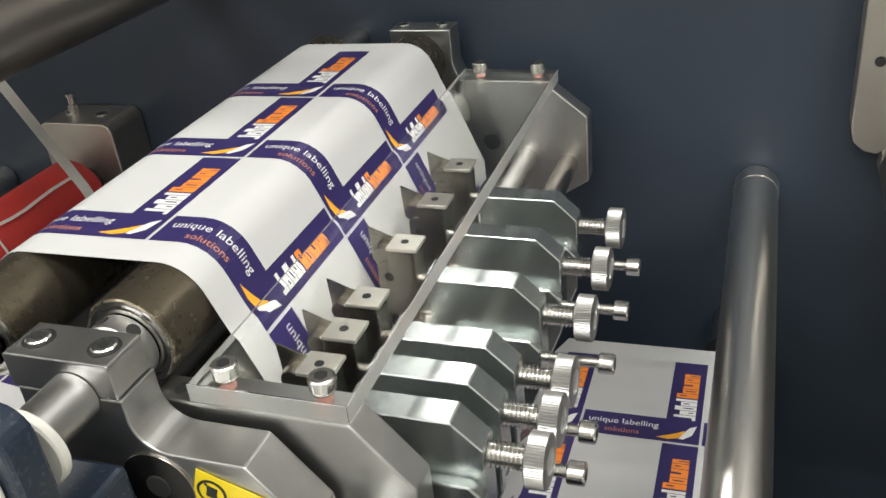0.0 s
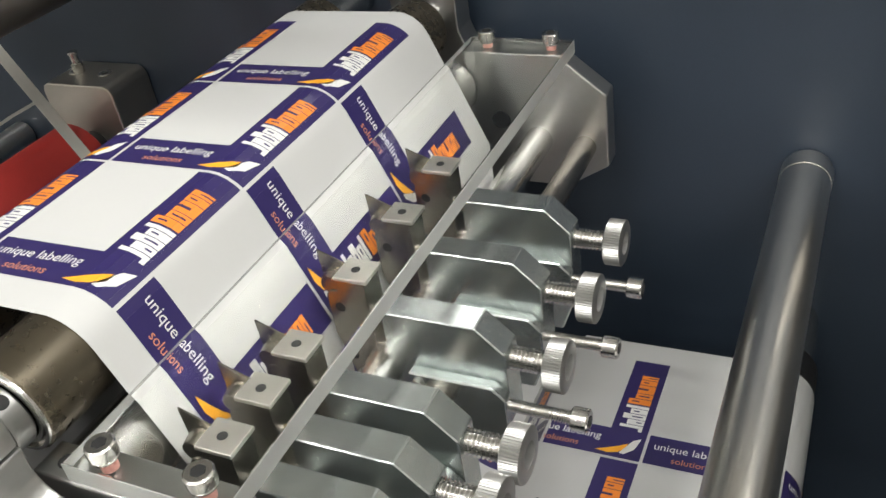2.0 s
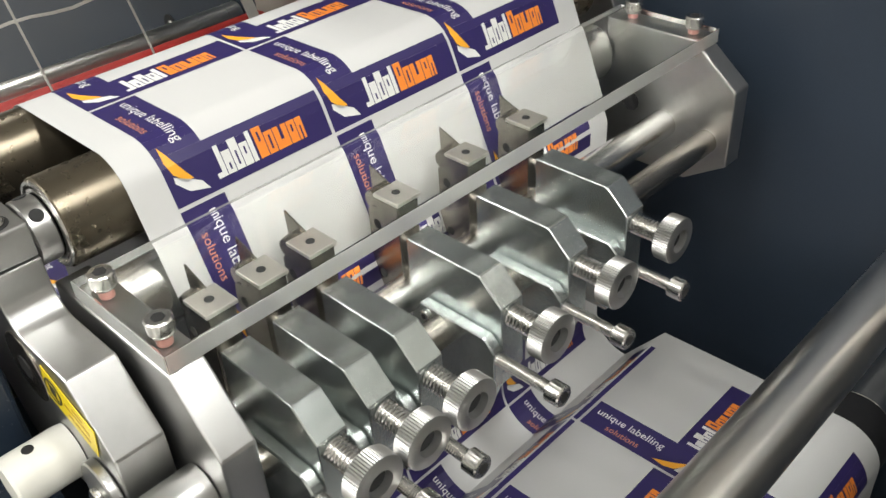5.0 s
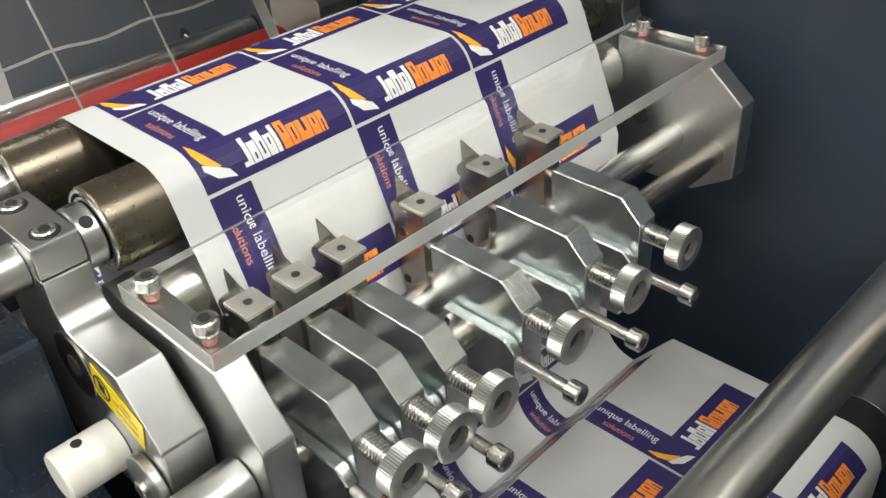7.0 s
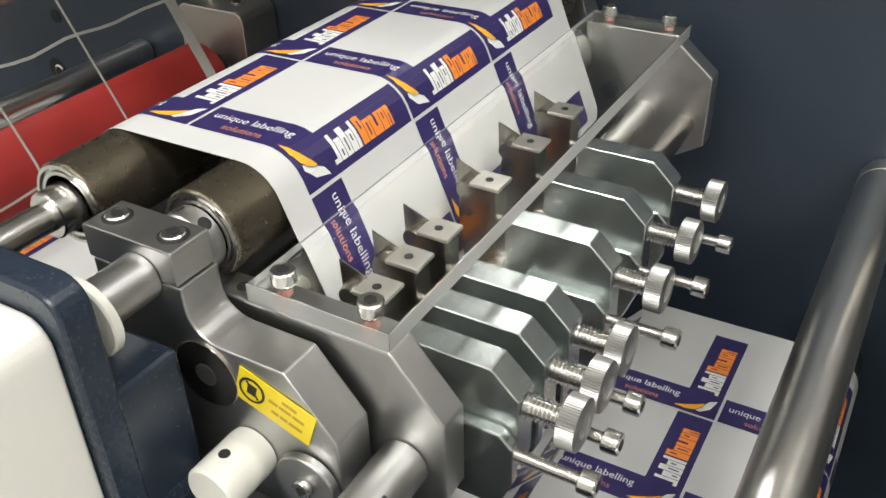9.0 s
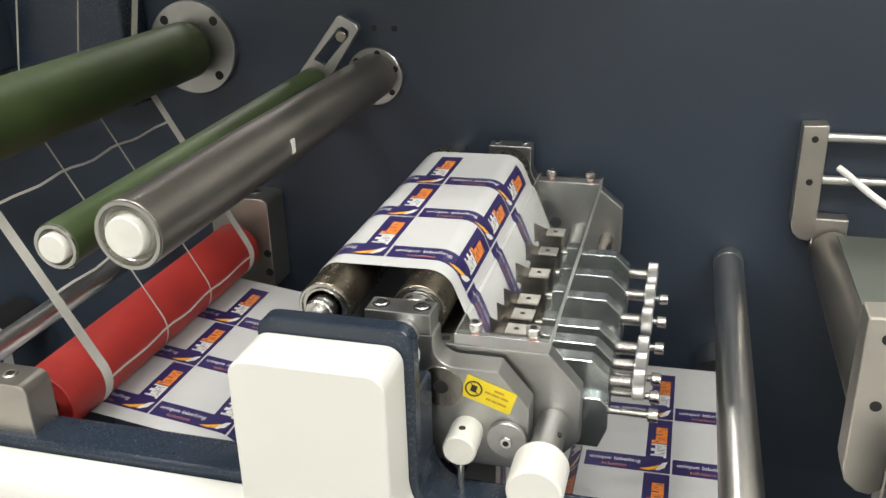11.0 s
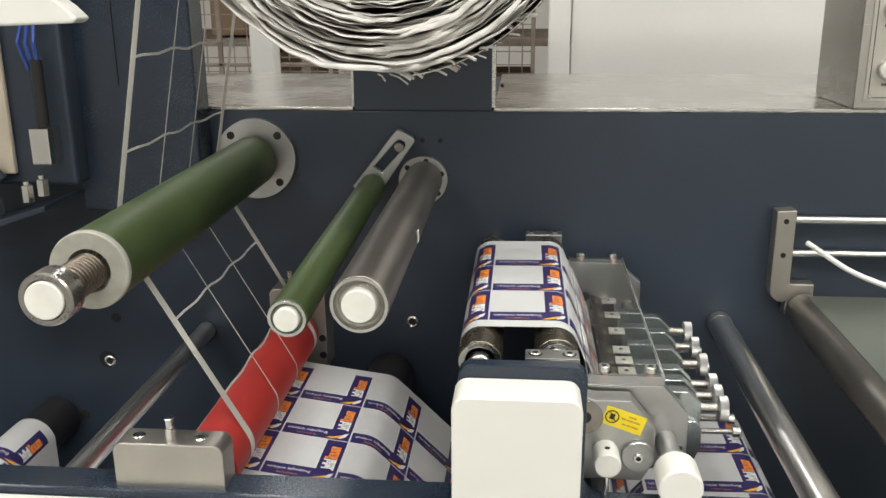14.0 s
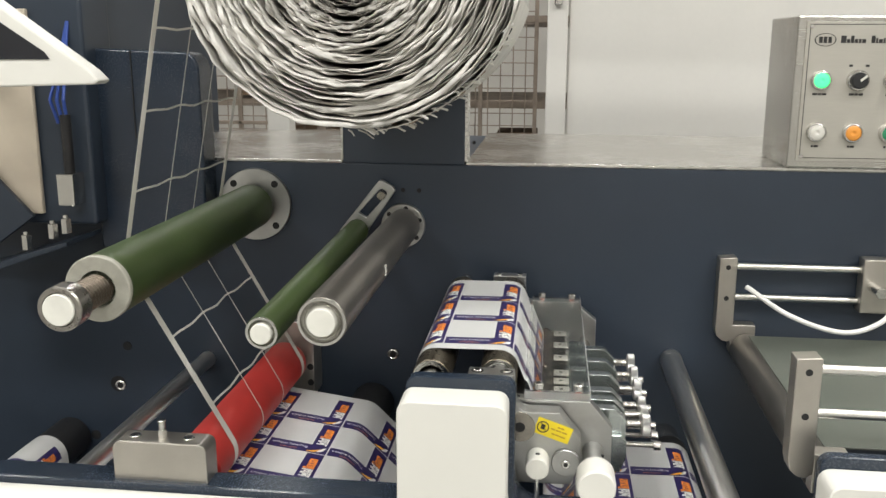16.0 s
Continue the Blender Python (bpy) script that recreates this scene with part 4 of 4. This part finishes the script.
def coil_layer(r, y0, y1, seed, th, sag):
    """One crumpled turn of waste: a band with a wavy edge that sags where it hangs."""
    rnd = random.Random(seed)
    waves = [(f, rnd.uniform(0, 6.28), rnd.uniform(0.3, 1.0) / (1 + 0.42 * q)) for q, f in enumerate((2, 3, 4, 6, 9, 13, 21, 34))]
    folds = [(f, rnd.uniform(0, 6.28), rnd.uniform(0.2, 1.0) / (1 + 0.30 * q)) for q, f in enumerate((3, 5, 8, 12, 19, 29, 41))]
    bm = bmesh.new()
    n = 200
    rows = []
    for i in range(n):
        a = 2 * math.pi * i / n
        ca, sa = math.cos(a), math.sin(a)
        w = sum(m * math.sin(f * a + p) for f, p, m in waves)
        w2 = sum(m * math.sin(f * a + p) for f, p, m in folds)
        rad = r + 0.0027 * w + sag * max(0.0, -sa) ** 2
        yy = y0 + 0.0075 * w2
        t2 = th * (0.75 + 0.45 * math.sin(4 * a + waves[1][1]))
        rows.append([bm.verts.new((KX + q * ca, y, KZ + q * sa)) for q, y in ((rad, yy), (rad - t2 * 0.4, yy - 0.0012), (rad - t2, yy + 0.001), (rad - t2 * 1.1, y1), (rad - 0.0004, y1))])
    for i in range(n):
        a, b = rows[i], rows[(i + 1) % n]
        for k in range(5):
            bm.faces.new((a[k], a[(k + 1) % 5], b[(k + 1) % 5], b[k]))
    return bm
coil = thing("waste_coil", (KX, 0.52, KZ), "large coil of crumpled white label waste on the rewind shaft", "paper coil")
rc_rnd = random.Random(4)
LAYERS = 60
for i in range(LAYERS):
    f = i / (LAYERS - 1)
    part("wound_layer", coil_layer(0.055 + (KR - 0.055) * f, 0.338 + rc_rnd.uniform(-0.008, 0.014) + 0.016 * (1 - f), 0.70, 100 + i, 0.0026 + rc_rnd.uniform(0, 0.0026), rc_rnd.uniform(-0.004, 0.004) * (1 - f * f)), COIL, coil, smooth=70)
part("core", rod((KX, 0, KZ), "y", 0.36, 0.70, 0.054, 48), BLACK, coil)
part("shaft", rod((KX, 0, KZ), "y", 0.30, PANEL, 0.038, 48), STEEL, coil)
for i in range(46):
    a = radians(rc_rnd.uniform(268, 335))
    q = KR + rc_rnd.uniform(-0.003, 0.006)
    y = rc_rnd.uniform(0.335, 0.37)
    ln = rc_rnd.uniform(0.006, 0.018)
    wv = Vector((math.cos(a + 1.2), rc_rnd.uniform(-0.6, 0.2), math.sin(a + 1.2))).normalized() * ln
    p0 = Vector((KX + q * math.cos(a), y, KZ + q * math.sin(a)))
    part("loose_scrap", tube([p0 - wv * 0.3, p0 + wv * 0.4, p0 + wv + Vector((0, 0, -0.004))], rc_rnd.uniform(0.0006, 0.0018), 5), COIL, coil)

for i in range(15):
    a = radians(291 + 3.1 * i)
    for dy in (0.0, 0.011):
        if rc_rnd.random() < 0.3:
            continue
        mk = part("print_mark", box(-0.0042, 0.0042, 0, 0.006, -0.0006, 0.0006), PRINT_BLACK if i % 3 else CARTON, None)
        mk.parent = coil
        q = KR + 0.0065
        mk.matrix_basis = Matrix.Translation(Vector((KX + q * math.cos(a), 0.342 + dy + rc_rnd.uniform(-0.002, 0.002), KZ + q * math.sin(a))) - coil.location) @ pose(0, 0, 0, 0, 90 - math.degrees(a), 0)
part("outer_band", ribbon([(KX + (KR + 0.0055) * math.cos(radians(a)), KZ + (KR + 0.0055) * math.sin(radians(a))) for a in range(345, 278, -3)], 0.337, 0.68, 0.0008), WASTE, coil, "loose outer turn with dark print marks")

# ---- right-hand belt unit ----
ru = thing("belt_unit", (0.3, 0.52, 1.06), "belt conveyor unit with nickel posts and chromed rods", "conveyor")
def post(y0, y1, x0=0.082, x1=0.112):
    p = part("post", prism([(x0, 1.078), (x0, 1.206), (x1 - 0.002, 1.208), (x1, 1.206), (x1, 1.062), (x1 - 0.008, 1.056), (x0 + 0.012, 1.058), (x0 + 0.003, 1.066)], y0, y1, 0.002), NICKEL, ru, "nickel-plated end post")
    for bz in (1.190, 1.135):
        part("bore", rod(((x0 + x1) / 2, 0, bz), "y", y0 - 0.0008, y0 + 0.003, 0.0042, 20, 0.0002), RECESS_SHADE, p)
    return p
post(0.775, 0.803)
post(0.256, 0.284, 0.078, 0.108)
for y in (0.789, 0.270):
    for bz in (1.190, 1.135):
        part("rod", rod((0, y, bz), "x", 0.10, 0.95, 0.0058, 24), CHROME, ru)
part("slide_block", box(0.318, 0.38, 0.77, 0.80, 1.118, 1.212, 0.002), NICKEL, ru)
part("clamp_lever", rod((0.335, 0.755, 1.165), "y", -0.03, 0.02, 0.009, 24), STEEL, ru)
part("roller", lathe([(0.295, 0), (0.295, 0.027), (0.2965, 0.028), (0.768, 0.028), (0.77, 0.027), (0.77, 0)], (0.135, 0, 1.046), "y", 64), GREYROLL, ru, "dark anodised belt roller")
part("belt", box(0.135, 0.95, 0.31, 0.755, 1.0725, 1.0755, 0.0008), BELT, ru, "thin grey-green conveyor belt")
part("bearing_block", box(0.108, 0.150, 0.775, 0.80, 1.036, 1.088, 0.002), NICKEL, ru)
part("bearing_block", box(0.108, 0.150, 0.258, 0.282, 1.036, 1.088, 0.002), NICKEL, ru)
part("bearing_collar", rod((0.135, 0, 1.046), "y", 0.282, 0.296, 0.020, 40), STEEL, ru)
cknots = [Vector(c) for c in ((0.100, 0.775, 1.172), (0.125, 0.755, 1.162), (0.184, 0.70, 1.130), (0.265, 0.68, 1.110), (0.330, 0.70, 1.124), (0.365, 0.74, 1.150), (0.400, 0.79, 1.165), (0.41, 0.80, 1.167))]
cpts = []
for k in range(1, len(cknots) - 2):
    p0, p1, p2, p3 = cknots[k - 1:k + 3]
    for q in range(6):
        f = q / 6
        cpts.append(0.5 * ((2 * p1) + (p2 - p0) * f + (2 * p0 - 5 * p1 + 4 * p2 - p3) * f * f + (3 * p1 - p0 - 3 * p2 + p3) * f ** 3))
tagged(part("cable", tube(cpts, 0.0042, 10), CABLE), "white signal cable looping over the belt unit", "cable")
upright_cover(0.098, 0.235, 1.094)

# ---- control box on the ledge ----
cb = thing("control_box", (0.43, 0.9, 1.361), "stainless control box with push buttons on the ledge", "control box")
part("case", box(0.184, 0.70, 0.797, 0.985, 1.3615, 1.612, 0.003), BRUSHED, cb)
part("face", box(0.197, 0.69, 0.7945, 0.7968, 1.374, 1.602, 0.0006), PANELSTEEL, cb, "printed control face")
fx0, fx1, fz0, fz1 = 0.202, 0.685, 1.379, 1.597
part("face_line", join(box(fx0, fx1, 0.7940, 0.7946, fz1, fz1 + 0.0012), box(fx0, fx1, 0.7940, 0.7946, fz0, fz0 + 0.0012), box(fx0, fx0 + 0.0012, 0.7940, 0.7946, fz0 + 0.0012, fz1)), PRINT_BLACK, cb)
for bx, bz in ((0.2045, 1.3815), (0.2045, 1.5945)):
    part("face_screw", rod((bx, 0, bz), "y", 0.7925, 0.7945, 0.0035, 20), STEEL, cb)
def button(x, z, lens, lit=False):
    b = part("push_button", lathe([(0.7945, 0.0165), (0.787, 0.0160), (0.785, 0.0150), (0.7845, 0.0130), (0.7865, 0.0125), (0.7865, 0)], (x, 0, z), "y", 48), STEEL, cb, "push button with a chromed bezel")
    part("lens", lathe([(0.7862, 0), (0.7835, 0.004), (0.7838, 0.0105), (0.7850, 0.0122), (0.7866, 0.0122)], (x, 0, z), "y", 40), lens, b)
def caption(x, z, widths):
    t0 = x - (sum(widths) + 0.0012 * (len(widths) - 1)) / 2
    bars = []
    for w in widths:
        bars.append(box(t0, t0 + w, 0.7939, 0.7946, z, z + 0.0036))
        t0 += w + 0.0012
    part("caption", join(*bars), PRINT_BLACK, cb)
ROWX = (0.2255, 0.2835, 0.3415, 0.3995, 0.4575, 0.5155)
button(ROWX[0], 1.508, LAMP_GREEN)
for bx in ROWX[1:3]:
    k = part("selector", lathe([(0.7945, 0.0175), (0.786, 0.0170), (0.784, 0.0150), (0.784, 0.0135)], (bx, 0, 1.508), "y", 48), STEEL, cb, "selector switch with a black knob")
    part("knob", lathe([(0.7860, 0.0135), (0.7780, 0.0130), (0.7765, 0.0115), (0.7765, 0)], (bx, 0, 1.508), "y", 40), BLACK, k)
    mk = part("pointer", box(-0.0018, 0.0018, -0.0008, 0.0, 0.0, 0.0125), CAPWHITE, None)
    mk.parent = k
    mk.matrix_basis = Matrix.Translation(Vector((bx, 0.7764, 1.508)) - base(k)) @ pose(0, 0, 0, 0, 50, 0)
for bx, ln in zip(ROWX, (LENS_WHITE, LENS_ORANGE, LENS_DKGREEN, LENS_WHITE, LENS_ORANGE, LENS_WHITE)):
    button(bx, 1.4225, ln)
for bx in ROWX[3:]:
    button(bx, 1.508, LENS_WHITE)
for bx in ROWX:
    caption(bx, 1.4835, (0.008, 0.005, 0.007))
    caption(bx, 1.3975, (0.003, 0.007))
caption(ROWX[1] - 0.012, 1.530, (0.006,))
caption(ROWX[1] + 0.014, 1.530, (0.006,))
part("maker_badge", join(lathe([(0.7938, 0.0155), (0.7938, 0.0172), (0.7946, 0.0172)], (0, 0, 0), "y", 40)), PRINT_BLACK, cb, "oval maker's badge")
bd = scene.collection.objects[-1]
for v in bd.data.vertices:
    w = v.co + base(cb)
    v.co = Vector((0.2275 + w.x, w.y, 1.573 + w.z * 0.62)) - base(cb)
part("maker_mark", join(*[box(0.2275 - 0.010 + 0.0072 * k, 0.2275 - 0.0045 + 0.0072 * k, 0.7936, 0.7946, 1.568, 1.578) for k in range(3)]), PRINT_BLACK, cb)
mw = []
tx = 0.252
for w, h in ((0.008, 0.013), (0.005, 0.007), (0.005, 0.013), (0.005, 0.007), (0.004, 0.007), (0.006, 0.007), (-0.006, 0), (0.006, 0.013), (0.003, 0.009), (0.006, 0.007), (0.003, 0.009), (0.004, 0.011), (0.006, 0.007), (0.003, 0.013)):
    if w > 0:
        mw.append(box(tx, tx + w, 0.7938, 0.7946, 1.568, 1.568 + h * 0.9))
    tx += abs(w) + 0.0012
part("maker_word", join(*mw), PRINT_BLACK, cb)

# ---- left-hand housing, screen and bracketry ----
hs = thing("fan_housing", (-0.93, 0.78, 1.2), "dark glossy rounded housing beside the opening", "housing")
hp = [(-1.02, 1.20), (-0.820, 1.20), (-0.820, 1.50)] + [(-0.850 + 0.030 * math.cos(radians(a)), 1.520 + 0.030 * math.sin(radians(a))) for a in range(0, 91, 15)] + [(-1.02, 1.556)]
part("shell", prism(hp, 0.74, 0.80, 0.005, 3), NAVY_SMOOTH, hs)
part("seam", box(-0.942, -0.940, 0.738, 0.741, 1.40, 1.552), RECESS_SHADE, hs)
tw = thing("dark_tower", (-1.15, 0.7, 1.0), "tall dark navy housing behind the operator screen", "housing")
part("shell", box(-1.35, -1.005, 0.70, 0.80, 1.25, 2.0, 0.006), NAVY, tw)
solo("side_panel", box(-1.215, -1.098, 0.688, 0.6985, 1.27, 1.62, 0.002), CREAM, "cream painted panel behind the valve bracket", "panel")
hm = thing("operator_screen", (-0.92, 0.40, 1.5), "tilted operator screen in a white frame", "screen")
hm_pts = [(-1.20, 1.807), (-1.04, 1.672), (-0.835, 1.527), (-0.821, 1.513), (-0.828, 1.508), (-1.20, 1.496)]
part("frame", prism(hm_pts, 0.39, 0.425, 0.003), WHITE, hm)
part("glass", prism([(-1.19, 1.772), (-1.045, 1.649), (-0.895, 1.551), (-0.888, 1.541), (-1.19, 1.539)], 0.3885, 0.3896), SCREEN, hm, "dark screen glass")
part("stay", box(-1.19, -1.165, 0.426, 0.80, 1.52, 1.55, 0.002), NAVY, hm, "dark support arm")
hb = thing("valve_bracket", (-1.05, 0.72, 1.2), "dark angle bracket carrying pneumatic valves and blue hose", "bracket")
part("shelf", prism([(-1.25, 1.150), (-1.02, 1.228), (-1.02, 1.236), (-1.25, 1.165)], 0.62, 0.74, 0.001), NAVY, hb)
part("web_plate", prism([(-1.25, 1.165), (-1.10, 1.27), (-1.25, 1.43)], 0.66, 0.67, 0.001), NAVY, hb)
for k, (vx, vz) in enumerate(((-1.06, 1.247), (-1.035, 1.257), (-1.11, 1.226))):
    part("fitting", join(rod((vx, 0.65, vz), "z", -0.012, 0.014, 0.009, 6), rod((vx, 0.65, vz), "z", 0.014, 0.02, 0.005, 16)), STEEL, hb)
part("valve", box(-1.052, -1.022, 0.66, 0.70, 1.29, 1.345, 0.002), STEEL, hb)
part("cylinder", rod((-1.037, 0.68, 1.345), "z", 0, 0.10, 0.009, 24), BLACK, hb)
for k in range(3):
    part("hose", tube([(-1.050 + 0.008 * k, 0.68, 1.43), (-1.056 + 0.012 * k, 0.67, 1.47), (-1.046 + 0.006 * k, 0.69, 1.53), (-1.03, 0.70, 1.60)], 0.003, 8), BLUE, hb)

# ---- what shows through the openings ----
def cage(x0, x1, y, z0, z1, pitch):
    c = thing("wire_cage", ((x0 + x1) / 2, y, z0), "rusty wire mesh stacking cage behind the machine", "cage", "stacking cages")
    n = int((x1 - x0) / pitch)
    part("mesh_upright", join(*[rod((x0 + pitch * i, y, 0), "z", z0, z1, 0.0024, 6) for i in range(n + 1)]), CAGE, c)
    m = int((z1 - z0) / pitch)
    part("mesh_cross", join(*[rod((0, y + 0.006, z0 + pitch * i), "x", x0, x1, 0.0024, 6) for i in range(m + 1)]), CAGE, c)
    for px in [x0 + (x1 - x0) * q / round((x1 - x0) / 0.2) for q in range(round((x1 - x0) / 0.2) + 1)]:
        part("post", box(px - 0.008, px + 0.008, y - 0.008, y + 0.008, 0.0, z1, 0.002), CAGE, c)
    for pz in (z0 + 0.02, (z0 + z1) / 2, z1):
        part("rail", box(x0, x1, y - 0.008, y + 0.008, pz - 0.007, pz + 0.007, 0.002), CAGE, c)
    part("foot", box(x0, x0 + 0.05, y - 0.02, y + 0.03, 0, 0.05), CAGE, c)
    return c
cage(-2.40, -0.80, 2.6, 0.15, 2.4, 0.05)
cage(-0.72, -0.28, 2.9, 0.15, 2.2, 0.05)
pl = solo("pillar", box(-1.231, -1.150, 2.40, 2.48, 0, 3.5, 0.004), DOORWHITE, "white painted steel pillar behind the machine", "pillar", "structure")
pl2 = solo("door_post", box(-0.235, -0.166, 2.40, 2.48, 0, 3.5, 0.004), DOORWHITE, "white painted door post", "post", "structure")
dr = thing("door_1", (0.3, 2.45, 0.0), "plain white cold-store door with a steel latch", "door", "", "structure")
part("leaf", box(-0.160, 1.7, 2.43, 2.49, 0.0, 3.0, 0.004), DOORWHITE, dr)
part("latch", box(-0.212, -0.186, 2.378, 2.399, 1.70, 1.84, 0.003), STEEL, dr)
rnd = random.Random(8)
for k in range(14):
    bx, bz = rnd.uniform(-2.0, -0.3), rnd.choice((0.2, 0.75, 1.05, 1.35, 1.7))
    w, h = rnd.uniform(0.12, 0.3), rnd.uniform(0.1, 0.24)
    by = rnd.uniform(3.1, 3.6)
    bxn = solo("carton", box(bx, bx + w, by, by + 0.25, bz, bz + h, 0.004), CARTON, "brown cardboard carton on the shelf behind the cage", "carton", "", "stacked cartons")
sh = thing("shelf_rack", (-1.2, 3.4, 0), "steel shelf rack with cartons behind the machine", "shelf")
for z in (0.19, 0.74, 1.04, 1.34, 1.69):
    part("shelf", box(-2.3, 0.0, 3.05, 3.9, z - 0.03, z - 0.001, 0.002), CAGE, sh)
for px in (-2.3, -1.2, 0.0):
    part("upright", box(px - 0.02, px + 0.02, 3.05, 3.09, 0, 2.4, 0.002), CAGE, sh)


# ---- what moves ----
STEP = 0.1
TIMES = [round(STEP * i, 3) for i in range(161)]


def ride(ob, way, s0, d, pull=1.0):
    """Keys a rigid slice along its path."""
    rows = []
    live = [0.0 < s0 + pull * run(t) < way.length - d for t in TIMES]
    for i, t in enumerate(TIMES):
        near = range(max(0, i - 1), min(len(TIMES), i + 2))
        if i in (0, len(TIMES) - 1) or any(live[j] for j in near):
            p, lean = way.place(s0 + pull * run(t), d)
            rows.append((t, pose(p.x, 0, p.y, 0, lean, 0)))
    walk(ob, rows)


def motions():
    for ob, way, s0, d in STRIPS:
        ride(ob, way, s0, d)
    for ob, way, s0, d in RUNGS:
        ride(ob, way, s0, d, STRETCH)


motions()
